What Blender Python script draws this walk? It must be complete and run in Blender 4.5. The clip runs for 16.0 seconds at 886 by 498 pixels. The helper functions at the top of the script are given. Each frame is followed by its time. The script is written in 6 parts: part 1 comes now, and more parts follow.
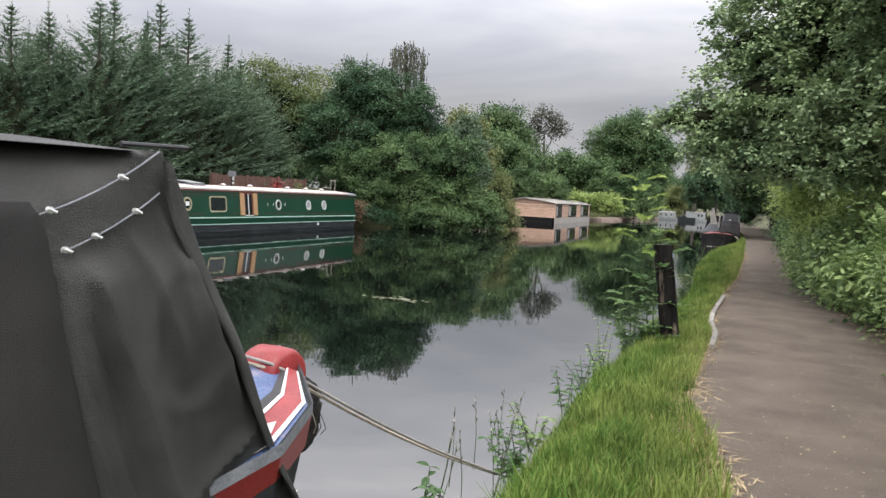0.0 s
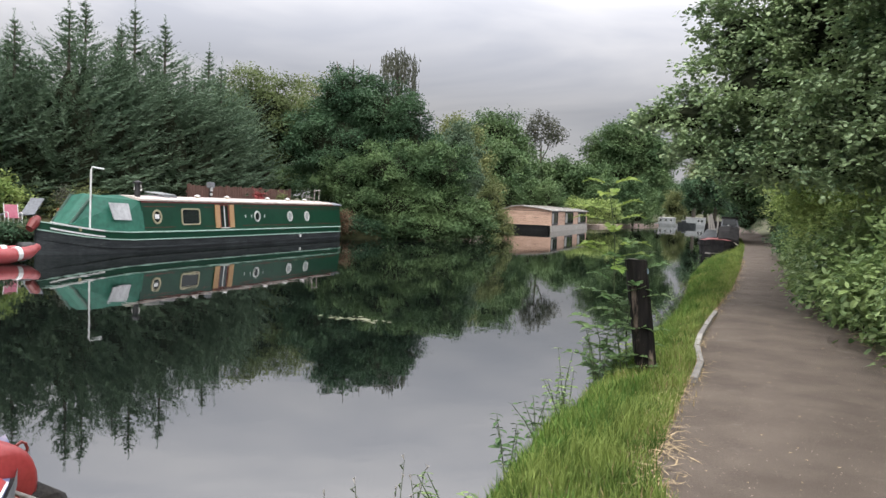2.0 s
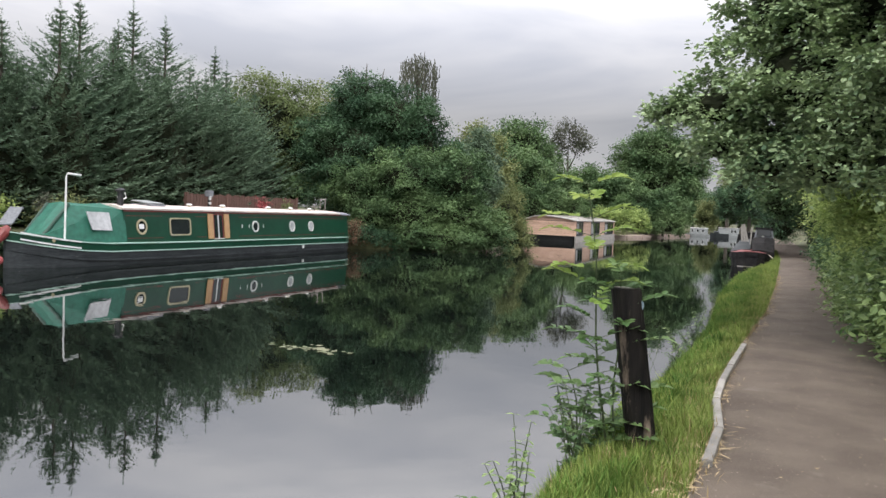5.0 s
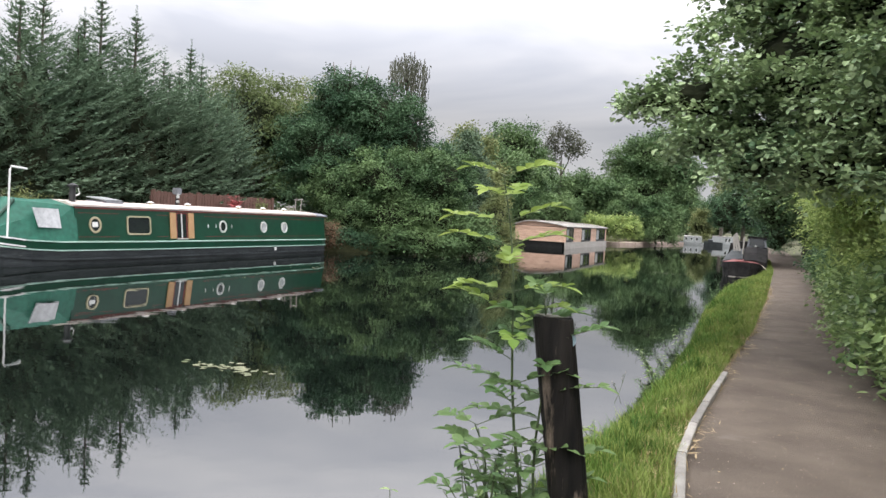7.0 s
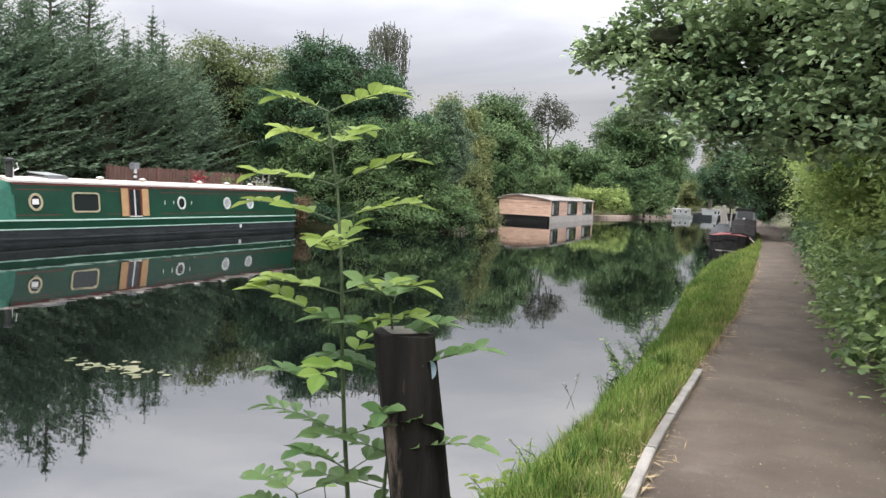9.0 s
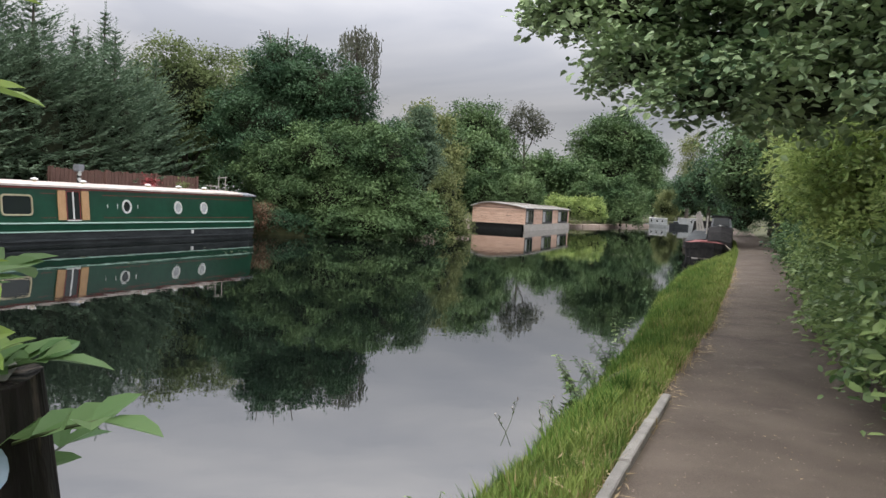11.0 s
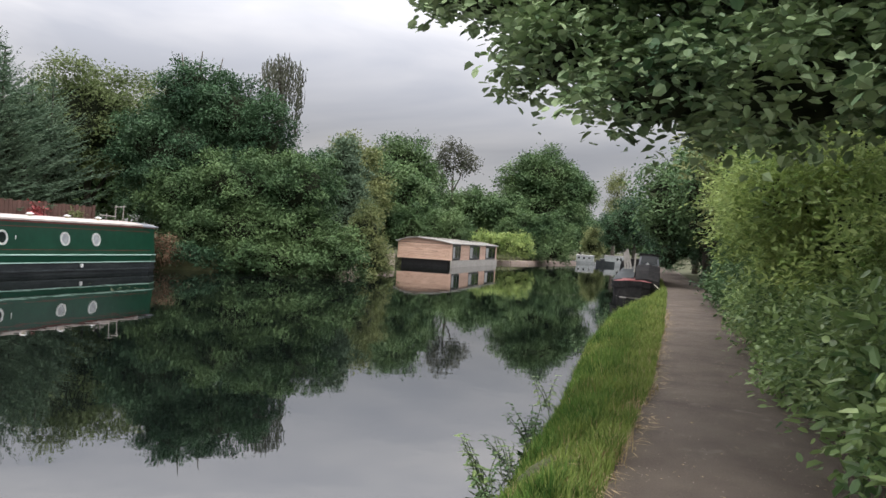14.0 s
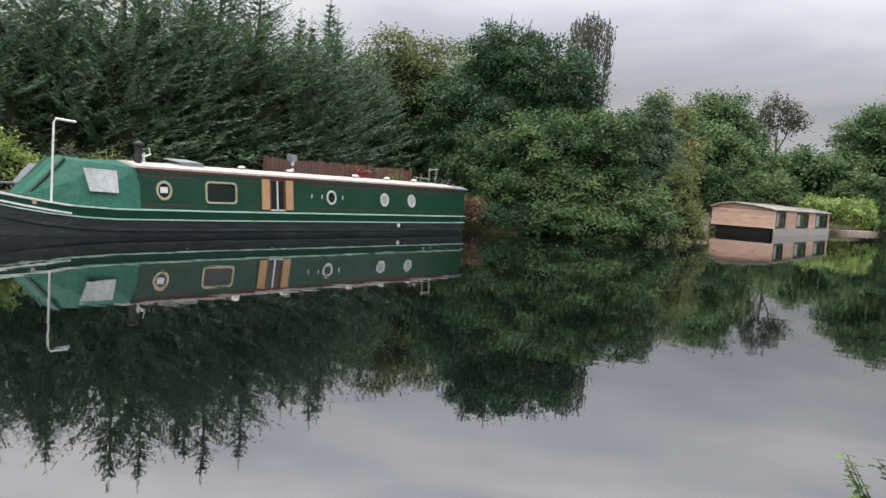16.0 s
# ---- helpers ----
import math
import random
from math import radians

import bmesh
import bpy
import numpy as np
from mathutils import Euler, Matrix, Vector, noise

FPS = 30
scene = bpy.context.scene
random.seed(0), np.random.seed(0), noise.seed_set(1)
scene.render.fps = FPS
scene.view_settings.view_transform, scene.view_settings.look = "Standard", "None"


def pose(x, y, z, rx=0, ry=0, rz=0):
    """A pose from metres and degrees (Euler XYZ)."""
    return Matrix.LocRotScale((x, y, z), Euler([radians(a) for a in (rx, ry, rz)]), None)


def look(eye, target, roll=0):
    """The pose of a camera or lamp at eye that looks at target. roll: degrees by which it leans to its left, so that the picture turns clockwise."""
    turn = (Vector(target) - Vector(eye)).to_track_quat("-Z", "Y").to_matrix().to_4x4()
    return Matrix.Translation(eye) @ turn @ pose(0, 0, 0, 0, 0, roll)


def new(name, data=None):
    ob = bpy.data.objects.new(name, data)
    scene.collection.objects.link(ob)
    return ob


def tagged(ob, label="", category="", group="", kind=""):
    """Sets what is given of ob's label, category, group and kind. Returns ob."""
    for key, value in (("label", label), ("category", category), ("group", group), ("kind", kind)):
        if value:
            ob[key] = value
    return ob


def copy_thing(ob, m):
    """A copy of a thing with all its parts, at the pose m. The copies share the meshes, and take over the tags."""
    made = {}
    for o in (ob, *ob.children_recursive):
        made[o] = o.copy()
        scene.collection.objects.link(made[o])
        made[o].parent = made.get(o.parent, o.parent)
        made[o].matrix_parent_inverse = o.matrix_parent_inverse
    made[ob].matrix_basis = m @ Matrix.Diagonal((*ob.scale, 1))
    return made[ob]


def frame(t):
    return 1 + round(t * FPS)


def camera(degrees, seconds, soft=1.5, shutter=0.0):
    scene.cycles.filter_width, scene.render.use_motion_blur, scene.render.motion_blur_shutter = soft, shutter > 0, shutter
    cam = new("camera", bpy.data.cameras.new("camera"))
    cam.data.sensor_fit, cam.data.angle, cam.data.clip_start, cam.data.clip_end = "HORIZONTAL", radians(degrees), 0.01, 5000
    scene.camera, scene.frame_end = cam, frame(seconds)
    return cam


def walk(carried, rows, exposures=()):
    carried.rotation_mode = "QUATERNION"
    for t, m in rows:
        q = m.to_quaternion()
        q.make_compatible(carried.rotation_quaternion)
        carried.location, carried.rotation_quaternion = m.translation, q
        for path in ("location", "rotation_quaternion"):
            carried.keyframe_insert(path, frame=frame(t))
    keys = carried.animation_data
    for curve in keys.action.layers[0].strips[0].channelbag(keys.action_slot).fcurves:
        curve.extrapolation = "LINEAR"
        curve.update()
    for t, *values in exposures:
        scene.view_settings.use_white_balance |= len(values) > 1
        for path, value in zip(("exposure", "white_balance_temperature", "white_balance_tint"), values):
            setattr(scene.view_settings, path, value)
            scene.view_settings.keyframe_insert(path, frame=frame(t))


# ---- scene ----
cam = camera(59.7, 16.0)
PATH = [
    (0, (0.458, 1.297, 1.448), (-0.38, 3.108, 1.307), 3.1),
    (0.5, (0.514, 1.63, 1.457), (-0.331, 3.437, 1.316), 2.9),
    (1, (0.558, 1.993, 1.479), (-0.279, 3.805, 1.351), 2.7),
    (1.5, (0.49, 2.321, 1.481), (-0.35, 4.132, 1.356), 2.4),
    (2, (0.499, 2.666, 1.479), (-0.345, 4.475, 1.36), 2.3),
    (2.5, (0.489, 3.066, 1.474), (-0.368, 4.87, 1.37), 2.3),
    (3, (0.414, 3.352, 1.502), (-0.47, 5.143, 1.4), 2.0),
    (3.5, (0.404, 3.741, 1.484), (-0.497, 5.524, 1.387), 1.7),
    (6, (0.335, 5.502, 1.484), (-0.582, 7.277, 1.389), 2.8),
    (6.5, (0.346, 5.917, 1.485), (-0.56, 7.698, 1.395), 3.2),
    (7, (0.316, 6.253, 1.489), (-0.591, 8.034, 1.403), 3.3),
    (7.5, (0.342, 6.636, 1.472), (-0.56, 8.419, 1.372), 3.2),
    (8, (0.299, 7.006, 1.458), (-0.601, 8.788, 1.343), 3.0),
    (8.5, (0.255, 7.329, 1.474), (-0.653, 9.106, 1.343), 2.9),
    (9, (0.263, 7.745, 1.472), (-0.619, 9.534, 1.323), 2.8),
    (9.2, (0.243, 7.885, 1.467), (-0.614, 9.686, 1.314), 2.5),
    (11.3, (0.124, 9.308, 1.294), (-0.708, 11.123, 1.18), 3.1),
    (11.5, (0.101, 9.398, 1.312), (-0.738, 11.21, 1.2), 3.5),
    (12, (-0.004, 9.672, 1.303), (-0.875, 11.47, 1.213), 4.0),
    (12.5, (-0.115, 9.919, 1.31), (-1.007, 11.708, 1.234), 4.1),
    (13, (-0.118, 10.192, 1.327), (-0.979, 11.996, 1.263), 4.6),
    (13.5, (-0.11, 10.506, 1.315), (-0.843, 12.366, 1.304), 4.1),
    (14, (-0.163, 10.792, 1.311), (-0.838, 12.674, 1.292), 3.6),
    (14.5, (-0.184, 10.986, 1.311), (-0.827, 12.879, 1.305), 3.4),
    (15, (-0.144, 11.256, 1.311), (-0.796, 13.146, 1.267), 3.5),
    (15.5, (-0.2, 11.528, 1.257), (-1.063, 13.33, 1.155), 3.5),
    (16, (-0.82, 11.755, 1.165), (-2.149, 13.242, 1.009), 3.8),
]
walk(cam, [(t, look(eye, target, roll)) for t, eye, target, roll in PATH],
     [(0, 0.3), (1.0, 0.25), (2.0, 0.25), (2.5, 0.15), (3.5, 0.08), (6.0, 0.4), (6.5, 0.28), (7.0, 0.5), (7.5, 0.4), (8.0, 0.6), (9.0, 0.56), (11.5, 0.1), (12.5, 0.2), (13.5, 0.15), (14.0, 0.16), (14.5, 0.46), (15.0, 0.2), (15.5, 0.45), (16.0, 0.15)])

# ---- light ----
world = bpy.data.worlds.new("overcast_sky")
scene.world = world
world.use_nodes = True
wn, wl = world.node_tree.nodes, world.node_tree.links
for n in list(wn):
    wn.remove(n)
w_out = wn.new("ShaderNodeOutputWorld")
w_bg = wn.new("ShaderNodeBackground")
w_sky = wn.new("ShaderNodeTexSky")
w_sky.sky_type = "NISHITA"
w_sky.sun_disc = False
w_sky.sun_elevation, w_sky.sun_rotation = radians(52), radians(200)
w_co = wn.new("ShaderNodeTexCoord")
w_map = wn.new("ShaderNodeMapping")
w_map.inputs["Rotation"].default_value = (0.12, 0.05, 0.5)
w_map.inputs["Scale"].default_value = (1.2, 1.8, 6.5)
w_noise = wn.new("ShaderNodeTexNoise")
w_noise.inputs["Scale"].default_value, w_noise.inputs["Detail"].default_value, w_noise.inputs["Roughness"].default_value = 1.35, 5.0, 0.5
w_noise.inputs["Distortion"].default_value = 0.35
w_ramp = wn.new("ShaderNodeValToRGB")
w_ramp.color_ramp.elements[0].position, w_ramp.color_ramp.elements[0].color = 0.36, (3.8, 3.85, 4.25, 1)
w_ramp.color_ramp.elements[1].position, w_ramp.color_ramp.elements[1].color = 0.62, (6.0, 5.82, 5.9, 1)
w_mix = wn.new("ShaderNodeMixRGB")
w_mix.inputs[0].default_value = 0.93
wl.new(w_co.outputs["Generated"], w_map.inputs["Vector"])
wl.new(w_map.outputs["Vector"], w_noise.inputs["Vector"])
wl.new(w_noise.outputs["Fac"], w_ramp.inputs["Fac"])
wl.new(w_sky.outputs["Color"], w_mix.inputs[1])
wl.new(w_ramp.outputs["Color"], w_mix.inputs[2])
# an overcast sky is brighter overhead than at the horizon
w_sep = wn.new("ShaderNodeSeparateXYZ")
w_up = wn.new("ShaderNodeMapRange")
w_up.inputs["From Min"].default_value, w_up.inputs["From Max"].default_value = 0.12, 0.6
w_up.inputs["To Min"].default_value, w_up.inputs["To Max"].default_value = 0.63, 3.4
w_mul = wn.new("ShaderNodeVectorMath")
w_mul.operation = "SCALE"
wl.new(w_co.outputs["Generated"], w_sep.inputs["Vector"])
wl.new(w_sep.outputs["Z"], w_up.inputs["Value"])
wl.new(w_mix.outputs["Color"], w_mul.inputs[0])
wl.new(w_up.outputs["Result"], w_mul.inputs["Scale"])
wl.new(w_mul.outputs["Vector"], w_bg.inputs["Color"])
w_bg.inputs["Strength"].default_value = 0.128
wl.new(w_bg.outputs["Background"], w_out.inputs["Surface"])

sun = new("sun", bpy.data.lights.new("sun", "SUN"))
sun.data.energy, sun.data.angle, sun.data.color = 1.5, radians(25), (1.0, 0.96, 0.9)
sun.matrix_world = look((6, -18, 40), (0, 4, 0))

WATER = -0.40


# ---- materials ----
def nodes_of(name):
    m = bpy.data.materials.new(name)
    m.use_nodes = True
    nt = m.node_tree
    return m, nt.nodes, nt.links, nt.nodes["Principled BSDF"]


def surface(name, dark, light, scale=6.0, rough=0.7, metal=0.0, bump=0.0, bump_scale=60.0, per_piece=0.0, stretch=(1, 1, 1), spec=0.5, stain=None):
    """Two tones mixed by large and fine noise, with bump; per_piece varies each object's value."""
    m, n, l, p = nodes_of(name)
    co = n.new("ShaderNodeTexCoord")
    mp = n.new("ShaderNodeMapping")
    mp.inputs["Scale"].default_value = stretch
    l.new(co.outputs["Object"], mp.inputs["Vector"])
    a, b = n.new("ShaderNodeTexNoise"), n.new("ShaderNodeTexNoise")
    a.inputs["Scale"].default_value, a.inputs["Detail"].default_value = scale, 5
    b.inputs["Scale"].default_value, b.inputs["Detail"].default_value = bump_scale, 4
    for t in (a, b):
        l.new(mp.outputs["Vector"], t.inputs["Vector"])
    add = n.new("ShaderNodeMath")
    add.operation = "MULTIPLY_ADD"
    add.inputs[1].default_value = 0.45
    l.new(b.outputs["Fac"], add.inputs[0])
    sc = n.new("ShaderNodeMath")
    sc.operation = "MULTIPLY"
    sc.inputs[1].default_value = 0.55
    l.new(a.outputs["Fac"], sc.inputs[0])
    l.new(sc.outputs[0], add.inputs[2])
    ramp = n.new("ShaderNodeValToRGB")
    ramp.color_ramp.elements[0].position, ramp.color_ramp.elements[0].color = 0.36, (*dark, 1)
    ramp.color_ramp.elements[1].position, ramp.color_ramp.elements[1].color = 0.64, (*light, 1)
    l.new(add.outputs[0], ramp.inputs["Fac"])
    col = ramp.outputs["Color"]
    if stain:
        st = n.new("ShaderNodeTexNoise")
        st.inputs["Scale"].default_value, st.inputs["Detail"].default_value, st.inputs["Roughness"].default_value = stain[3], 7, 0.65
        l.new(mp.outputs["Vector"], st.inputs["Vector"])
        sr = n.new("ShaderNodeValToRGB")
        sr.color_ramp.elements[0].position, sr.color_ramp.elements[1].position = stain[4], stain[4] + 0.1
        l.new(st.outputs["Fac"], sr.inputs["Fac"])
        sm = n.new("ShaderNodeMixRGB")
        sm.inputs[2].default_value = (*stain[:3], 1)
        l.new(sr.outputs["Color"], sm.inputs[0])
        l.new(col, sm.inputs[1])
        col = sm.outputs["Color"]
    if per_piece:
        info = n.new("ShaderNodeObjectInfo")
        hsv = n.new("ShaderNodeHueSaturation")
        mr = n.new("ShaderNodeMapRange")
        mr.inputs["To Min"].default_value, mr.inputs["To Max"].default_value = 1 - per_piece, 1 + per_piece
        l.new(info.outputs["Random"], mr.inputs["Value"])
        l.new(mr.outputs["Result"], hsv.inputs["Value"])
        l.new(col, hsv.inputs["Color"])
        col = hsv.outputs["Color"]
    l.new(col, p.inputs["Base Color"])
    p.inputs["Roughness"].default_value, p.inputs["Metallic"].default_value = rough, metal
    p.inputs["Specular IOR Level"].default_value = spec
    if bump:
        bp = n.new("ShaderNodeBump")
        bp.inputs["Strength"].default_value, bp.inputs["Distance"].default_value = bump, 0.02
        l.new(b.outputs["Fac"], bp.inputs["Height"])
        l.new(bp.outputs["Normal"], p.inputs["Normal"])
    return m


def leafy(name, dark, light, rough=0.55, through_leaf=0.3, patch=0.5, vary=0.2, gloss=0.1):
    """Leaves: each island takes its own tone between dark and light, with broad patches over the plant."""
    dark, light = ((c[0] * 1.06, c[1] * 0.985, c[2] * 1.1) for c in (dark, light))
    m, n, l, p = nodes_of(name)
    geo = n.new("ShaderNodeNewGeometry")
    co = n.new("ShaderNodeTexCoord")
    no = n.new("ShaderNodeTexNoise")
    no.inputs["Scale"].default_value, no.inputs["Detail"].default_value = patch, 3
    l.new(co.outputs["Object"], no.inputs["Vector"])
    ad = n.new("ShaderNodeMath")
    ad.operation = "MULTIPLY_ADD"
    ad.inputs[1].default_value = vary
    l.new(geo.outputs["Random Per Island"], ad.inputs[0])
    sb = n.new("ShaderNodeMath")
    sb.operation = "MULTIPLY_ADD"
    sb.inputs[1].default_value, sb.inputs[2].default_value = 1.9, -0.56
    l.new(no.outputs["Fac"], sb.inputs[0])
    l.new(sb.outputs[0], ad.inputs[2])
    ramp = n.new("ShaderNodeValToRGB")
    ramp.color_ramp.elements[0].position, ramp.color_ramp.elements[0].color = 0.1, (*dark, 1)
    ramp.color_ramp.elements[1].position, ramp.color_ramp.elements[1].color = 0.95, (*light, 1)
    l.new(ad.outputs[0], ramp.inputs["Fac"])
    l.new(ramp.outputs["Color"], p.inputs["Base Color"])
    p.inputs["Roughness"].default_value, p.inputs["Specular IOR Level"].default_value = rough, gloss
    tr = n.new("ShaderNodeBsdfTranslucent")
    l.new(ramp.outputs["Color"], tr.inputs["Color"])
    mx = n.new("ShaderNodeMixShader")
    mx.inputs[0].default_value = through_leaf
    l.new(p.outputs["BSDF"], mx.inputs[1])
    l.new(tr.outputs["BSDF"], mx.inputs[2])
    l.new(mx.outputs["Shader"], n["Material Output"].inputs["Surface"])
    return m


def water_material():
    m, n, l, p = nodes_of("canal_water")
    p.inputs["Base Color"].default_value = (0.004, 0.006, 0.005, 1)
    p.inputs["Roughness"].default_value = 0.015
    p.inputs["IOR"].default_value = 2.6
    co = n.new("ShaderNodeTexCoord")
    mp = n.new("ShaderNodeMapping")
    mp.inputs["Scale"].default_value = (1.0, 1.0, 1.0)
    a, b = n.new("ShaderNodeTexNoise"), n.new("ShaderNodeTexNoise")
    a.inputs["Scale"].default_value, a.inputs["Detail"].default_value = 1.6, 2
    b.inputs["Scale"].default_value, b.inputs["Detail"].default_value = 5.5, 2
    l.new(co.outputs["Object"], mp.inputs["Vector"])
    l.new(mp.outputs["Vector"], a.inputs["Vector"])
    l.new(mp.outputs["Vector"], b.inputs["Vector"])
    ad = n.new("ShaderNodeMath")
    ad.operation = "MULTIPLY_ADD"
    ad.inputs[1].default_value = 0.22
    l.new(b.outputs["Fac"], ad.inputs[0])
    l.new(a.outputs["Fac"], ad.inputs[2])
    bp = n.new("ShaderNodeBump")
    bp.inputs["Strength"].default_value, bp.inputs["Distance"].default_value = 1.0, 0.0015
    l.new(ad.outputs[0], bp.inputs["Height"])
    l.new(bp.outputs["Normal"], p.inputs["Normal"])
    return m


def glass_material(name, tint=(0.02, 0.025, 0.025), rough=0.04):
    m, n, l, p = nodes_of(name)
    p.inputs["Base Color"].default_value = (*tint, 1)
    p.inputs["Roughness"].default_value, p.inputs["IOR"].default_value = rough, 1.6
    return m


M_WATER = water_material()
M_GLASS = glass_material("dark_window_glass")
M_GROUND = surface("soil", (0.04, 0.048, 0.018), (0.10, 0.10, 0.042), 3, 0.95, bump=0.6, bump_scale=30)
M_PATH = surface("path_gravel_tarmac", (0.108, 0.087, 0.070), (0.195, 0.160, 0.130), 1.7, 0.95, bump=0.9, bump_scale=140, stain=(0.20, 0.168, 0.142, 2.6, 0.60), spec=0.25)
M_STRAW = surface("dry_straw", (0.30, 0.22, 0.12), (0.52, 0.41, 0.25), 20, 0.9)
M_KERB = surface("kerb_concrete", (0.20, 0.19, 0.175), (0.36, 0.34, 0.31), 7, 0.9, bump=0.5, bump_scale=120, per_piece=0.18)
M_POST = surface("weathered_black_post", (0.003, 0.003, 0.003), (0.018, 0.015, 0.013), 9, 0.75, bump=0.9, bump_scale=26, stretch=(1, 1, 0.16), stain=(0.23, 0.18, 0.14, 6.0, 0.505), spec=0.2)
M_GRASS = leafy("grass_blades", (0.042, 0.098, 0.016), (0.22, 0.30, 0.072), 0.6, 0.28, 2.6, 0.6)
M_GRASS_LUSH = leafy("lush_grass_blades", (0.035, 0.095, 0.016), (0.15, 0.27, 0.05), 0.55, 0.3, 2.0)
M_GRASS_DRY = leafy("dry_grass_blades", (0.26, 0.21, 0.09), (0.5, 0.42, 0.22), 0.6, 0.3, 1.4)
M_CONIFER = leafy("conifer_sprays", (0.088, 0.148, 0.086), (0.175, 0.258, 0.15), 0.7, 0.15, 0.35, 0.15, 0.1)
M_IVY = leafy("ivy_leaves", (0.028, 0.072, 0.036), (0.105, 0.195, 0.088), 0.45, 0.12, 0.4)
M_ELDER = leafy("elder_leaves", (0.034, 0.082, 0.034), (0.165, 0.265, 0.10), 0.5, 0.14, 0.5)
M_BROAD = leafy("broadleaf_leaves", (0.046, 0.102, 0.04), (0.18, 0.28, 0.11), 0.5, 0.15, 0.35)
M_YELLOWISH = leafy("pale_leaves", (0.11, 0.15, 0.055), (0.30, 0.35, 0.14), 0.55, 0.32, 0.5)
M_LIME = leafy("lime_leaves", (0.065, 0.13, 0.058), (0.35, 0.48, 0.23), 0.42, 0.12, 1.3, 0.6, 0.22)
M_OLIVE = leafy("olive_leaves", (0.075, 0.115, 0.042), (0.20, 0.26, 0.10), 0.55, 0.3, 0.4)
M_SHRUB = leafy("pale_shrub_leaves", (0.10, 0.19, 0.05), (0.44, 0.57, 0.19), 0.5, 0.36, 1.2, 0.5)
M_HEDGE = leafy("hedge_leaves", (0.042, 0.108, 0.034), (0.30, 0.43, 0.15), 0.42, 0.32, 1.1, 0.5, 0.3)
M_SAPLING_FRESH = leafy("fresh_sapling_leaves", (0.14, 0.25, 0.05), (0.34, 0.45, 0.11), 0.42, 0.4, 1.2)
M_SAPLING = leafy("sapling_leaves", (0.07, 0.15, 0.05), (0.21, 0.32, 0.12), 0.42, 0.36, 1.2)
M_PURPLE = leafy("greyish_leaves", (0.055, 0.07, 0.045), (0.15, 0.165, 0.11), 0.6, 0.3, 0.5)
# near-black colour that stands for the shade deep inside crowns
M_INNER_SHADE = surface("painted_crown_shade", (0.012, 0.016, 0.009), (0.035, 0.040, 0.022), 4, 0.95, bump=0.9, bump_scale=12, spec=0.1)
M_BARK = surface("bark", (0.035, 0.03, 0.022), (0.11, 0.095, 0.075), 9, 0.9, bump=0.8, bump_scale=30, stretch=(1, 1, 0.3))
M_STEM = surface("green_stem", (0.03, 0.05, 0.02), (0.08, 0.11, 0.04), 9, 0.6)

M_GREEN_PAINT = surface("boat_green_paint", (0.005, 0.038, 0.021), (0.009, 0.056, 0.032), 2.0, 0.28, bump=0.03, bump_scale=5)
M_BLACK_HULL = surface("boat_black_hull", (0.016, 0.020, 0.022), (0.050, 0.057, 0.060), 2.5, 0.62, spec=0.25, bump=0.12, bump_scale=14, stretch=(0.4, 1, 3), stain=(0.16, 0.15, 0.14, 4.0, 0.66))
M_ROOF = surface("boat_roof_cream", (0.50, 0.42, 0.38), (0.68, 0.60, 0.55), 4, 0.5)
M_MAROON = surface("boat_maroon_trim", (0.13, 0.02, 0.018), (0.2, 0.035, 0.03), 5, 0.45)
M_LINE = surface("pale_green_line", (0.32, 0.50, 0.42), (0.45, 0.60, 0.52), 8, 0.5)
M_BRASS = surface("pale_brass_frame", (0.42, 0.36, 0.22), (0.62, 0.56, 0.40), 12, 0.38, 0.55)
M_CHROME = surface("white_metal", (0.55, 0.56, 0.55), (0.75, 0.76, 0.75), 12, 0.4, 0.3)
M_OAK = surface("oiled_wood", (0.34, 0.19, 0.085), (0.52, 0.33, 0.17), 6, 0.55, bump=0.25, bump_scale=60, stretch=(6, 6, 0.5))
M_WHITE = surface("white_paint", (0.62, 0.62, 0.61), (0.80, 0.80, 0.79), 6, 0.5)
M_TENT = surface("green_canvas", (0.008, 0.085, 0.055), (0.018, 0.135, 0.09), 5, 0.6, bump=0.25, bump_scale=9)
M_TENT_WIN = surface("grey_plastic_window", (0.30, 0.31, 0.32), (0.46, 0.47, 0.48), 5, 0.3, bump=0.3, bump_scale=10)
M_TARRED = surface("tarred_black_hull", (0.008, 0.008, 0.009), (0.028, 0.026, 0.025), 3, 0.85, bump=0.2, bump_scale=14, spec=0.2)
M_CEDAR = surface("cedar_boards", (0.42, 0.265, 0.19), (0.62, 0.43, 0.33), 3, 0.75, bump=0.3, bump_scale=50, per_piece=0.13, stretch=(0.5, 0.5, 4))
M_GREYWOOD = surface("grey_timber", (0.22, 0.205, 0.185), (0.36, 0.34, 0.31), 4, 0.8, bump=0.3, bump_scale=40, per_piece=0.1)
M_ZINC = surface("grey_roof_sheet", (0.27, 0.255, 0.235), (0.45, 0.43, 0.40), 3, 0.65, stain=(0.20, 0.17, 0.15, 2.0, 0.58))
M_BLACK = surface("black_plastic", (0.012, 0.012, 0.013), (0.035, 0.035, 0.036), 8, 0.5)
M_CANVAS = surface("black_canvas", (0.030, 0.031, 0.029), (0.088, 0.087, 0.080), 2.2, 0.6, bump=0.8, bump_scale=220, stain=(0.115, 0.11, 0.102, 9, 0.66))
M_CANVAS_DARK = surface("dark_canvas", (0.026, 0.025, 0.024), (0.050, 0.048, 0.045), 2.2, 0.7, bump=0.5, bump_scale=300, spec=0.3)
M_RED = surface("red_paint", (0.22, 0.02, 0.022), (0.34, 0.045, 0.045), 6, 0.42)
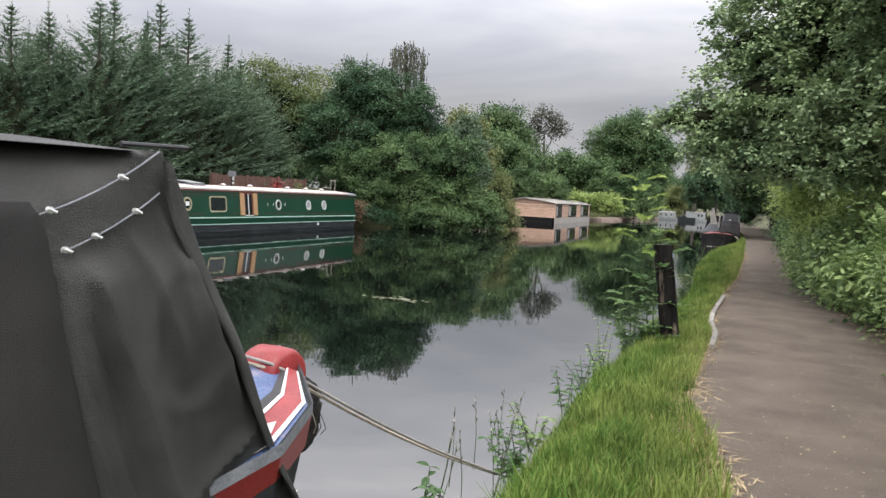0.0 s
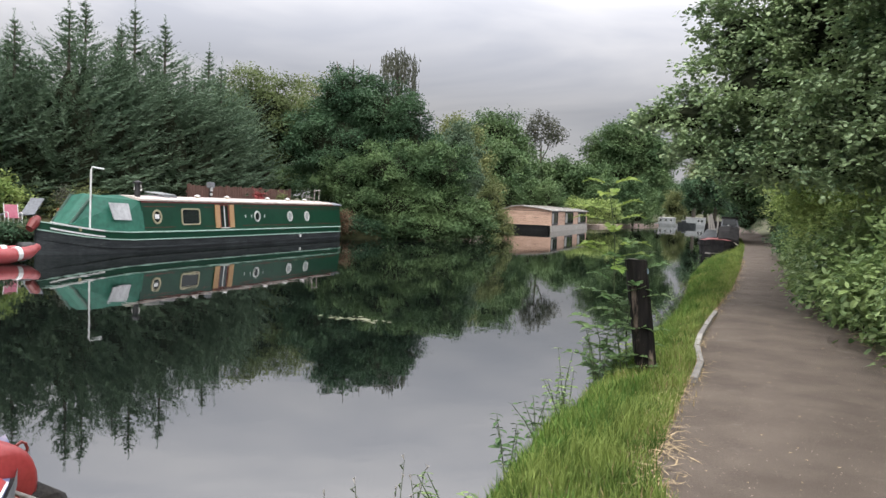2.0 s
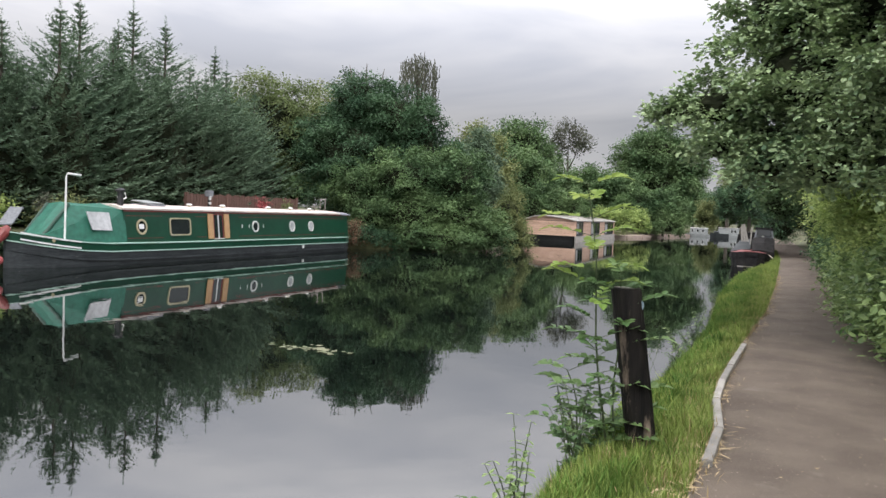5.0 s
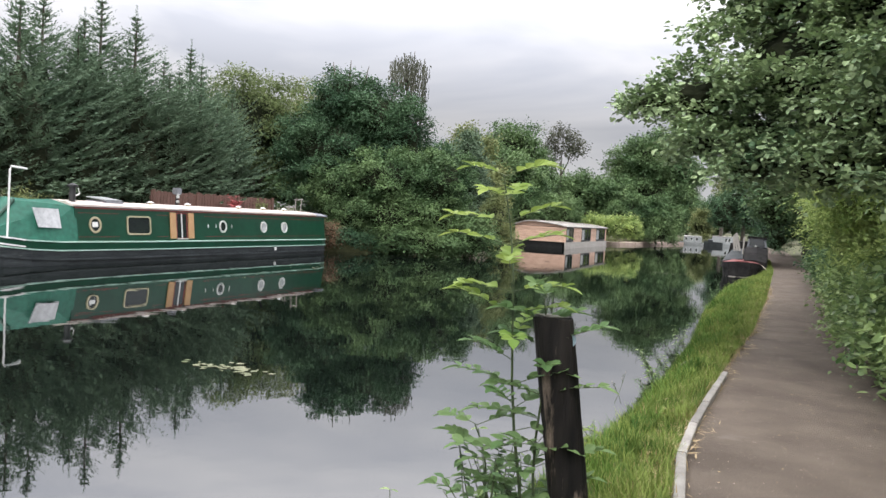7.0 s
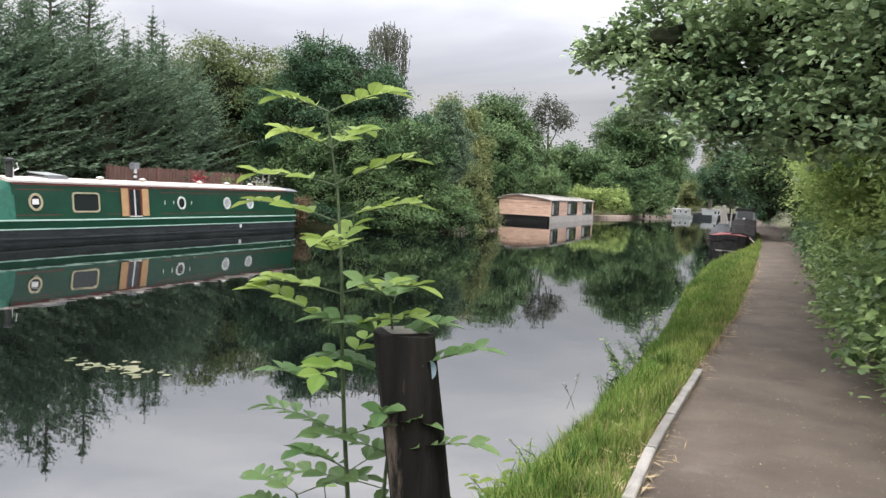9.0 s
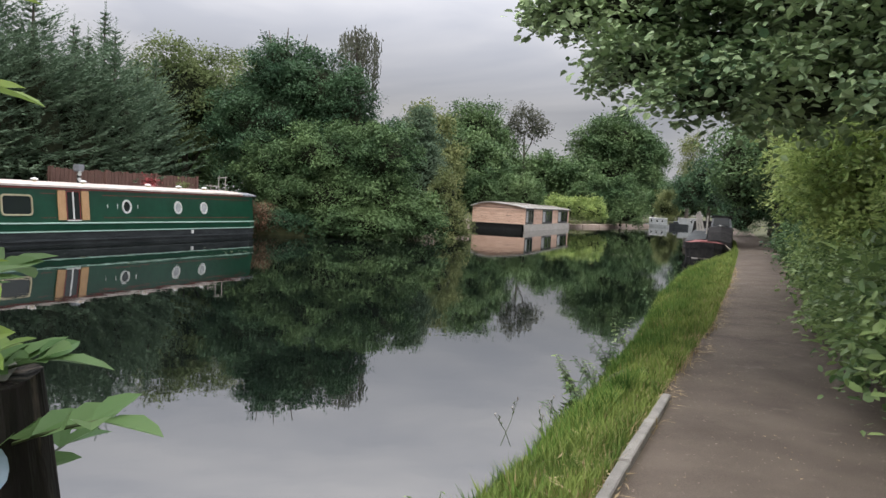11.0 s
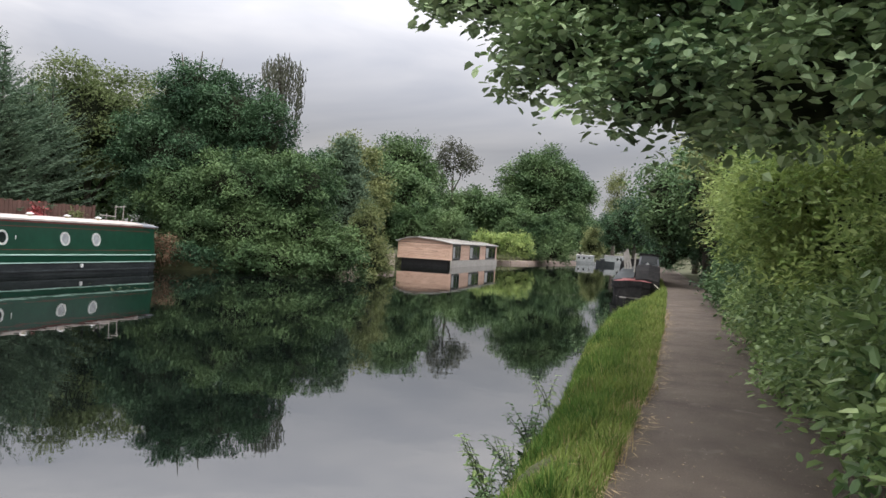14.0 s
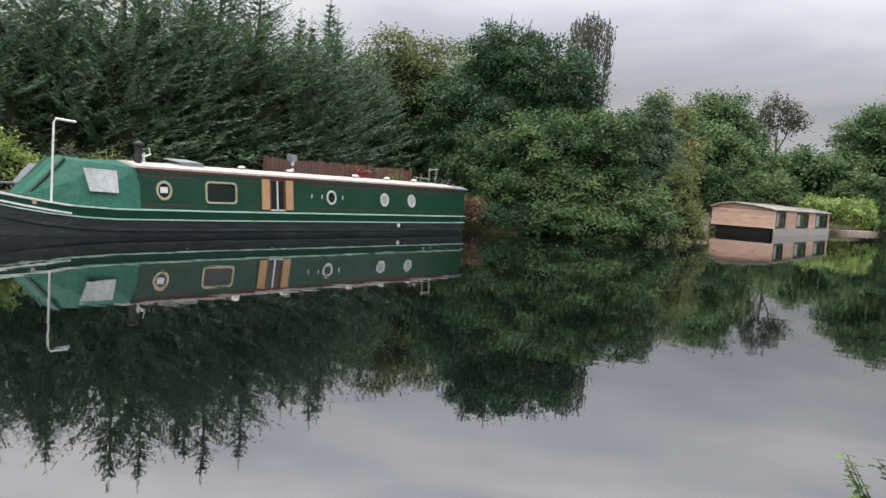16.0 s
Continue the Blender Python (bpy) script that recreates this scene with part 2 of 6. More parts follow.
M_BLUE = surface("patchy_blue_deck", (0.025, 0.075, 0.20), (0.17, 0.20, 0.32), 3.2, 0.4, stain=(0.28, 0.25, 0.32, 5, 0.55))
M_ROPE = surface("rope", (0.40, 0.35, 0.27), (0.66, 0.60, 0.50), 40, 0.9, bump=0.6, bump_scale=160)
M_ROPE_DARK = surface("tarry_rope", (0.010, 0.009, 0.008), (0.035, 0.03, 0.026), 30, 0.9, bump=0.8, bump_scale=60)
M_FENCE = surface("red_brown_fence", (0.10, 0.052, 0.040), (0.18, 0.10, 0.08), 5, 0.85, bump=0.3, bump_scale=40, per_piece=0.1, stretch=(3, 3, 0.4))
M_STONE = surface("pale_stone", (0.26, 0.20, 0.165), (0.45, 0.36, 0.30), 4, 0.9, bump=0.5, bump_scale=25, per_piece=0.12)
M_TERRACOTTA = surface("terracotta", (0.34, 0.13, 0.07), (0.48, 0.21, 0.12), 6, 0.8)
M_PINK = surface("pink_fabric", (0.36, 0.10, 0.15), (0.50, 0.19, 0.24), 9, 0.8)
M_GREYFAB = surface("grey_fabric", (0.15, 0.16, 0.18), (0.27, 0.28, 0.30), 9, 0.8)
M_INFLATE = surface("red_inflatable", (0.28, 0.04, 0.045), (0.42, 0.09, 0.09), 5, 0.4)
M_PALEBLUE = surface("pale_blue_paint", (0.20, 0.30, 0.38), (0.34, 0.44, 0.52), 4, 0.45)
M_PALEGREY = surface("pale_grey_paint", (0.24, 0.26, 0.26), (0.36, 0.38, 0.38), 4, 0.5)
M_TARP = surface("faded_red_tarpaulin", (0.16, 0.045, 0.045), (0.27, 0.095, 0.09), 5, 0.8)
M_BROWN = leafy("dead_brown_leaves", (0.09, 0.06, 0.035), (0.24, 0.17, 0.10), 0.7, 0.2, 1.0)
M_LILY = leafy("floating_leaves", (0.09, 0.12, 0.05), (0.27, 0.29, 0.17), 0.5, 0.1, 2.0)


# ---- mesh helpers ----
def mesh_of(name, verts, faces, material, smooth=False):
    me = bpy.data.meshes.new(name)
    me.from_pydata([tuple(v) for v in verts], [], faces)
    me.materials.append(material)
    if smooth:
        me.polygons.foreach_set("use_smooth", [True] * len(me.polygons))
    me.update()
    return me


def part(name, bm, material, parent=None, label="", smooth=False):
    """Links a bmesh as one mesh object under a thing or a part."""
    me = bpy.data.meshes.new(name)
    bmesh.ops.recalc_face_normals(bm, faces=bm.faces)
    bm.to_mesh(me)
    bm.free()
    me.materials.append(material)
    if smooth:
        me.polygons.foreach_set("use_smooth", [True] * len(me.polygons))
    ob = new(name, me)
    if parent:
        ob.parent = parent
    if label:
        ob["label"] = label
    return ob


def raw(name, verts, faces, material, parent=None, label="", smooth=False):
    ob = new(name, mesh_of(name, verts, faces, material, smooth))
    if parent:
        ob.parent = parent
    if label:
        ob["label"] = label
    return ob


def thing(name, label, category, m=Matrix(), group=""):
    ob = new(name)
    ob.empty_display_size = 0.2
    ob.matrix_world = m
    return tagged(ob, label, category, group)


def box(x0, x1, y0, y1, z0, z1, bevel=0.0, bm=None):
    own = bmesh.new()
    bmesh.ops.create_cube(own, size=1, matrix=Matrix.LocRotScale(((x0 + x1) / 2, (y0 + y1) / 2, (z0 + z1) / 2), None, (x1 - x0, y1 - y0, z1 - z0)))
    if bevel:
        bmesh.ops.bevel(own, geom=list(own.edges), offset=bevel, segments=2, affect="EDGES")
    if bm is None:
        return own
    tmp = bpy.data.meshes.new("tmp")
    own.to_mesh(tmp)
    own.free()
    bm.from_mesh(tmp)
    bpy.data.meshes.remove(tmp)
    return bm


def tube(points, radii, sides=8, bm=None):
    """A round bar through points; radii is one radius or one for each point."""
    bm = bm or bmesh.new()
    pts = [Vector(p) for p in points]
    if not isinstance(radii, (list, tuple)):
        radii = [radii] * len(pts)
    rings = []
    for i, p in enumerate(pts):
        d = (pts[min(i + 1, len(pts) - 1)] - pts[max(i - 1, 0)]).normalized()
        a = d.orthogonal().normalized() if abs(d.z) > 0.95 else d.cross(Vector((0, 0, 1))).normalized()
        b = d.cross(a).normalized()
        rings.append([bm.verts.new(p + radii[i] * (math.cos(k * math.tau / sides) * a + math.sin(k * math.tau / sides) * b)) for k in range(sides)])
    for r, s in zip(rings, rings[1:]):
        for k in range(sides):
            bm.faces.new((r[k], r[(k + 1) % sides], s[(k + 1) % sides], s[k]))
    bm.faces.new(rings[0][::-1])
    bm.faces.new(rings[-1])
    return bm


def ring(center, axis_u, axis_v, outer, inner, depth_dir, depth, sides=24):
    """A flat round or oval frame with a hole. outer and inner are (ru, rv)."""
    bm = bmesh.new()
    c, u, v, d = Vector(center), Vector(axis_u), Vector(axis_v), Vector(depth_dir) * depth
    loops = []
    for (ru, rv), off in ((outer, Vector()), (outer, d), (inner, d), (inner, Vector())):
        loops.append([bm.verts.new(c + off + ru * math.cos(k * math.tau / sides) * u + rv * math.sin(k * math.tau / sides) * v) for k in range(sides)])
    for a, b in ((0, 1), (1, 2), (2, 3), (3, 0)):
        for k in range(sides):
            bm.faces.new((loops[a][k], loops[a][(k + 1) % sides], loops[b][(k + 1) % sides], loops[b][k]))
    return bm


def disc(center, axis_u, axis_v, ru, rv, sides=24):
    bm = bmesh.new()
    c, u, v = Vector(center), Vector(axis_u), Vector(axis_v)
    bm.faces.new([bm.verts.new(c + ru * math.cos(k * math.tau / sides) * u + rv * math.sin(k * math.tau / sides) * v) for k in range(sides)])
    return bm


def frame_rect(x0, x1, z0, z1, w, y0, y1, corner=0.0):
    """A picture-frame-like border in the xz plane between y0 and y1, with cut corners."""
    bm = bmesh.new()

    def loop(o, y):
        a, b, c, d, k = x0 + o, x1 - o, z0 + o, z1 - o, max(corner - o * 0.6, 0.004)
        return [bm.verts.new(p) for p in ((a + k, y, c), (b - k, y, c), (b - k * 0.3, y, c + k * 0.3), (b, y, c + k), (b, y, d - k), (b - k * 0.3, y, d - k * 0.3), (b - k, y, d), (a + k, y, d), (a + k * 0.3, y, d - k * 0.3), (a, y, d - k), (a, y, c + k), (a + k * 0.3, y, c + k * 0.3))]

    ls = [loop(0, y0), loop(0, y1), loop(w, y1), loop(w, y0)]
    for a, b in ((0, 1), (1, 2), (2, 3), (3, 0)):
        for k in range(12):
            bm.faces.new((ls[a][k], ls[a][(k + 1) % 12], ls[b][(k + 1) % 12], ls[b][k]))
    return bm


def grid_mesh(rows):
    """Faces of a sheet from rows of points that all have the same length."""
    n = len(rows[0])
    verts = [p for r in rows for p in r]
    faces = [(i * n + j, i * n + j + 1, (i + 1) * n + j + 1, (i + 1) * n + j) for i in range(len(rows) - 1) for j in range(n - 1)]
    return verts, faces


def lerp(y, table):
    return float(np.interp(y, [a for a, _ in table], [b for _, b in table]))


# ---- the plan of the banks: x of each line along the walk (y) ----
BANK = [(-60, -0.9), (0, -0.85), (3, -0.88), (5, -0.95), (8, -1.2), (11, -1.28), (13.5, -1.26), (16.4, -1.42), (18.8, -1.62), (23, -2.1), (28, -2.42), (33, -2.45), (36, -2.3), (41, -2.4), (50, -3.2), (60, -4.4), (140, -11.5)]
LEFT = [(-60, 0.5), (0, 0.45), (4, 0.32), (5.5, 0.22), (6.4, 0.02), (7.2, -0.2), (9, -0.3), (10.5, -0.38), (11.3, -0.52), (12.4, -0.6), (15, -0.67), (18.7, -0.72), (25, -1.02), (38, -1.78), (47, -2.5), (60, -3.5), (140, -10.5)]
RIGHT = [(-60, 1.9), (0, 1.8), (8, 1.55), (11, 1.42), (12.5, 1.2), (16, 1.0), (17.3, 0.8), (19, 0.55), (21, 0.4), (25, 0.2), (30, -0.15), (35, -0.2), (41, -0.5), (44, -0.62), (50, -1.1), (60, -2.0), (140, -8.5)]
FAR = [(-60, -19.4), (10, -19.4), (16, -19.5), (20, -20.0), (33, -21.1), (34.6, -20.0), (36, -18.6), (43, -17.6), (47, -19.2), (52, -20.4), (57, -21.2), (79, -22.4), (84, -19.5), (100, -18.6), (140, -18.0)]


def ground():
    rng = np.random.default_rng(3)
    ys = sorted(set([-400, -120, -60, -30, -10] + list(np.arange(-4, 36, 0.5)) + list(np.arange(36, 139, 2.0)) + [139.5, 141, 150, 200, 400, 900]))
    rows = []
    for y in ys:
        w, a, b, f = lerp(y, BANK), lerp(y, LEFT), lerp(y, RIGHT), lerp(y, FAR)
        w += 0.08 * math.sin(y * 2.3) + 0.05 * math.sin(y * 5.1 + 1)
        bed = -1.3 if -60 <= y <= 139.9 else 0.1
        edge = WATER - 0.06 if bed < 0 else 0.0
        cols = [(-900, 0.8), (-60, 0.7), (-32, 0.5), (f - 2.5, 0.4), (f - 0.5, 0.32), (f - 0.12, 0.12), (f, edge), (f + 0.3, bed), (w - 0.35, bed), (w, edge), (w + 0.1, min(-0.2, edge + 0.2) if bed < 0 else 0), (w + 0.3, -0.07), ((w + a) / 2, -0.02), (a - 0.12, 0.0), (a, -0.012), (b, -0.012), (b + 0.25, 0.01), (b + 1.2, 0.08), (9, 0.15), (40, 0.2), (900, 0.3)]
        rows.append([(x, y, z + (rng.uniform(-0.015, 0.02) if -0.3 < z < 0.45 and abs(x) < 30 else 0)) for x, z in cols])
    v, f = grid_mesh(rows)
    tagged(raw("ground", v, f, M_GROUND), "brown earth banks on both sides of the canal", "ground", kind="structure")
    v = [(-40, -60, WATER), (6, -60, WATER), (6, 139.5, WATER), (-40, 139.5, WATER)]
    tagged(raw("water", v, [(0, 1, 2, 3)], M_WATER), "still dark canal water mirroring trees and sky", "water", kind="structure")
    rng = np.random.default_rng(8)
    rows = []
    for y in np.arange(-60, 138, 0.4):
        a, b = lerp(y, LEFT) - 0.13, lerp(y, RIGHT) + 0.12
        jag = 0.04 * math.sin(y * 3.1) + rng.uniform(-0.03, 0.03)
        rows.append([(a + jag, y, 0.0), *[(a + (b - a) * k / 6, y, 0.012 + 0.018 * math.sin(math.pi * k / 6) + rng.uniform(-0.0004, 0.0004)) for k in range(1, 6)], (b - jag, y, 0.0)])
    v, f = grid_mesh(rows)
    tagged(raw("path", v, f, M_PATH, smooth=True), "brown-grey gravel towpath beside the canal", "path", kind="structure")


ground()


# ---- foliage ----
def unit(a):
    return a / np.maximum(np.linalg.norm(a, axis=-1, keepdims=True), 1e-9)


def leaf_quads(c, d, nrm, length, width, fold):
    s = unit(np.cross(d, nrm))
    mid = c + d * (length * 0.42)[:, None]
    lift = nrm * (width * fold)[:, None]
    v = np.stack([c, mid + s * (width / 2)[:, None] + lift, c + d * length[:, None], mid - s * (width / 2)[:, None] + lift], 1).reshape(-1, 3)
    n = len(c)
    return v, np.arange(4 * n).reshape(n, 4)


def leaf_ovals(c, d, nrm, length, width, fold):
    """Rounder leaves of two folded quads."""
    s = unit(np.cross(d, nrm))
    w, ln = width[:, None] / 2, length[:, None]
    lift = nrm * (width * fold)[:, None]
    a, b = c + d * ln * 0.22, c + d * ln * 0.66
    v = np.stack([c, a + s * w * 0.86 + lift, b + s * w * 0.9 + lift, c + d * ln, b - s * w * 0.9 + lift, a - s * w * 0.86 + lift], 1).reshape(-1, 3)
    i = np.arange(len(c))[:, None] * 6
    return v, np.concatenate([i + [0, 1, 2, 3], i + [0, 3, 4, 5]])


def crown_points(blobs, n, rng, lump=0.2, shell=0.3, top=0.15, under=0.0):
    """Points in the outer shell of lumpy blobs, with outward directions; points deep in another blob are left out."""
    bl = np.array([b[:6] for b in blobs], float)
    area = (bl[:, 3] * bl[:, 4] + bl[:, 3] * bl[:, 5] + bl[:, 4] * bl[:, 5])
    which = rng.choice(len(bl), int(n * 1.5), p=area / area.sum())
    d = rng.normal(size=(len(which), 3))
    d[:, 2] += top
    d = unit(d)
    ph = bl[which, :3].sum(1)[:, None]
    waves = np.sin(d @ np.array([[5.1, 2.3, 3.7], [-3.3, 5.9, 2.1], [2.7, -4.1, 6.3], [9.1, 7.3, -6.7]]).T + ph)
    r = (1 + lump * (waves @ [0.4, 0.35, 0.35, 0.3])) * (1 - shell * rng.random(len(which)) ** 1.6)
    p = bl[which, :3] + d * bl[which, 3:6] * r[:, None]
    inside = (d[:, 2] < -0.15) & (rng.random(len(p)) < under)
    for k in range(len(bl)):
        q = (((p - bl[k, :3]) / bl[k, 3:6]) ** 2).sum(1)
        inside |= (q < 0.45) & (which != k)
    keep = np.flatnonzero(~inside)[:n]
    return p[keep], unit(d[keep] / bl[which[keep], 3:6])


def foliage(blobs, clusters, per, size, seed, aspect=0.55, spread=2.2, lump=0.2, shell=0.3, top=0.55, droop=0.25, flat=0.85, ymin=None, oval=False, under=0.75):
    """Many folded leaves in small sprays over lumpy blobs, as vertices and faces."""
    rng = np.random.default_rng(seed)
    p, out = crown_points(blobs, clusters, rng, lump, shell, top, under)
    if ymin is not None:
        ok = p[:, 1] > ymin
        p, out = p[ok], out[ok]
    axis = unit(out + rng.normal(size=p.shape) * 0.55 + np.array([0, 0, -droop]))
    c = np.repeat(p, per, 0)
    ax = np.repeat(axis, per, 0)
    c = c + ax * rng.uniform(-1, 1, (len(c), 1)) * size * spread + rng.normal(size=c.shape) * size * spread * 0.32
    d = unit(ax + rng.normal(size=c.shape) * 0.7)
    nrm = unit(np.repeat(out, per, 0) * 0.6 + np.array([0, 0, flat]) + rng.normal(size=c.shape) * 0.45)
    d = unit(d - nrm * (d * nrm).sum(1, keepdims=True) * 0.7)
    length = size * rng.uniform(0.65, 1.35, len(c))
    shape = leaf_ovals if oval else leaf_quads
    return shape(c, d, nrm, length, length * aspect * rng.uniform(0.8, 1.2, len(c)), rng.uniform(0.05, 0.3, len(c)))


def clumps(blobs, n, seed, size=0.33):
    """Smaller blobs set over the surface of each blob, for a crown of separate clumps with dark gaps."""
    rng = random.Random(seed)
    out = [(b[0], b[1], b[2], b[3] * 0.7, b[4] * 0.7, b[5] * 0.7) for b in blobs]
    for b in blobs:
        turn = rng.uniform(0, 6)
        for k in range(n):
            z = 1 - 1.85 * (k + 0.5) / n
            a = turn + k * 2.4 + rng.uniform(-0.4, 0.4)
            r = math.sqrt(max(0, 1 - z * z))
            q, s = rng.uniform(0.72, 1.04), size * rng.uniform(0.65, 1.25)
            out.append((b[0] + b[3] * q * r * math.cos(a), b[1] + b[4] * q * r * math.sin(a), b[2] + b[5] * q * z, b[3] * s, b[4] * s, b[5] * s * 0.62))
    return out


def shoots(blobs, n, length, leaf, seed, aspect=0.4, rise=0.45):
    """Arching twigs that stand out of the crown, with leaves along both sides."""
    rng = np.random.default_rng(seed + 900)
    p, out = crown_points(blobs, n, rng, 0.1, 0.1, 0.5)
    d0 = unit(out + rng.normal(size=p.shape) * 0.3 + np.array([0, 0, rise]))
    k = max(5, int(length / (leaf * 0.45)))
    q = np.tile(np.linspace(0.05, 1, k), len(p))[:, None]
    rep = lambda a: np.repeat(a, k, 0)
    ln = rep(rng.uniform(0.5, 1.25, (len(p), 1)) * length)
    c = rep(p) + rep(d0) * ln * q + np.array([0, 0, -0.5]) * ln * q * q
    side = unit(np.cross(rep(d0), [0, 0, 1.0]))
    sign = np.where(np.arange(len(c)) % 2, 1.0, -1.0)[:, None]
    d = unit(rep(d0) * 0.7 + side * sign * 0.8 + rng.normal(size=c.shape) * 0.25 + np.array([0, 0, -0.2]))
    nrm = unit(np.array([0, 0, 1.0]) + rng.normal(size=c.shape) * 0.35)
    d = unit(d - nrm * (d * nrm).sum(1, keepdims=True) * 0.7)
    size = leaf * rng.uniform(0.7, 1.3, len(c)) * (1.1 - 0.5 * q[:, 0])
    return leaf_quads(c, d, nrm, size, size * aspect, rng.uniform(0.05, 0.25, len(c)))


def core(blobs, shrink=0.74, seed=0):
    """Lumpy closed shells within a crown, coloured dark for the shade inside it."""
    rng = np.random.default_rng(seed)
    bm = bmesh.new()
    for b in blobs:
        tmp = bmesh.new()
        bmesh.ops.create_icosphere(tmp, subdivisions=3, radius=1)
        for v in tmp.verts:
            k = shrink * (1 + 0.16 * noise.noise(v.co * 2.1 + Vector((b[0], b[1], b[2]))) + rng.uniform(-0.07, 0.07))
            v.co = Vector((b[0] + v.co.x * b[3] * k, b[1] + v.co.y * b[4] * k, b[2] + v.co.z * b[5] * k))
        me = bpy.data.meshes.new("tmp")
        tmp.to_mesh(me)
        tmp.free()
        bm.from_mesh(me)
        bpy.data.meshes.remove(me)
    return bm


def limbs(base, height, radius, tips, seed, bm=None):
    """A tapered trunk with bent limbs that run to the tips."""
    rng = random.Random(seed)
    bm = bm or bmesh.new()
    b = Vector(base)
    trunk = [b + Vector((rng.uniform(-0.05, 0.05) * k, rng.uniform(-0.05, 0.05) * k, height * k / 5)) for k in range(6)]
    tube(trunk, [radius * (1.25 - 0.16 * k) for k in range(6)], 9, bm)
    for tip in tips:
        a = trunk[rng.choice((2, 3, 4, 5))]
        e = Vector(tip)
        m1 = a.lerp(e, 0.4) + Vector((rng.uniform(-0.2, 0.2), rng.uniform(-0.2, 0.2), rng.uniform(0.0, 0.5)))
        m2 = a.lerp(e, 0.75) + Vector((rng.uniform(-0.2, 0.2), rng.uniform(-0.2, 0.2), rng.uniform(0.0, 0.3)))
        tube([a, m1, m2, e], [radius * 0.45, radius * 0.3, radius * 0.17, radius * 0.06], 6, bm)
    return bm


def plant(name, label, category, blobs, clusters, per, size, material, seed, at=(0, 0, 0), trunk=None, tips=(), inner=True, group="", shrink=0.62, clump=18, twigs=None, twig_aspect=0.4, rise=0.45, **kw):
    """A tree or bush: trunk with limbs, core painted dark as shade, and many leaves. Blobs are given relative to its
    foot.
    """
    t = thing(name, label, category, pose(*at), group)
    if trunk:
        ends = tips or [(b[0], b[1], b[2] + b[5] * 0.3) for b in blobs]
        part("trunk", limbs((0, 0, -0.2), trunk[0], trunk[1], ends, seed), M_BARK, t, smooth=True)
    v, f = foliage(clumps(blobs, clump, seed) if clump else blobs, int(clusters * 1.6), per, size * 0.86, seed, **kw)
    faces = f.tolist()
    if twigs:
        v2, f2 = shoots(blobs, *twigs, seed, twig_aspect, rise)
        faces += (f2 + len(v)).tolist()
        v = np.concatenate([v, v2])
    raw("crown", v, faces, material, t)
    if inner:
        part("inner_shade_core", core(blobs, shrink, seed), M_INNER_SHADE, t)
    return t


def conifer_mesh(h, reach, seed):
    """Flat feathery plumes on upswept branches, thinning to a pointed leader with short side shoots."""
    rng = np.random.default_rng(seed)
    cs, ds, ls = [], [], []
    z = 0.1
    while z < h:
        k = z / h
        spire = k > 0.78
        length = 0.18 + 0.75 * (1 - k) / 0.22 if spire else reach * min(1.0, 0.38 + 2.0 * (0.8 - k) ** 0.8) * rng.uniform(0.65, 1.25)
        for a in rng.uniform(0, math.tau, 7 if spire else 11):
            d = unit(np.array([math.cos(a), math.sin(a), 0.16 + 0.45 * k + rng.uniform(-0.3, 0.3)]))
            w = unit(np.cross(d, [0, 0, 1]))
            ll = length * rng.uniform(0.6, 1.25)
            start = 0.05 if spire else 0.3
            for q in np.arange(start, 1.02, 0.085 / max(ll, 0.3)):
                at = np.array([0, 0, z]) + d * ll * q + np.array([0, 0, 0.22 * ll * q * q - 0.16 * ll * q])
                for sgn in (-1, 1):
                    cs.append(at + rng.normal(size=3) * 0.02)
                    ds.append(d * 1.0 + w * sgn * rng.uniform(0.45, 0.8) + np.array([0, 0, rng.uniform(-0.12, 0.3)]))
                    ls.append((0.15 + 0.22 * (1 - k)) * rng.uniform(0.7, 1.2) * (1.15 - 0.75 * q))
        z += 0.17 + 0.06 * rng.random()
    for q in np.arange(h * 0.9, h + 0.5, 0.05):
        for _ in range(3):
            cs.append(np.array([0, 0, q]))
            ds.append(np.array([rng.normal(), rng.normal(), 0.8]))
            ls.append(0.08 + 0.22 * max(0, (h + 0.45 - q)) / h)
    c, d, ln = np.array(cs), unit(np.array(ds)), np.array(ls)
    nrm = unit(np.array([0, 0, 1.0]) + rng.normal(size=c.shape) * 0.7)
    d = unit(d - nrm * (d * nrm).sum(1, keepdims=True) * 0.4)
    return leaf_quads(c, d, nrm, ln, ln * 0.36, rng.uniform(-0.3, 0.05, len(c)))


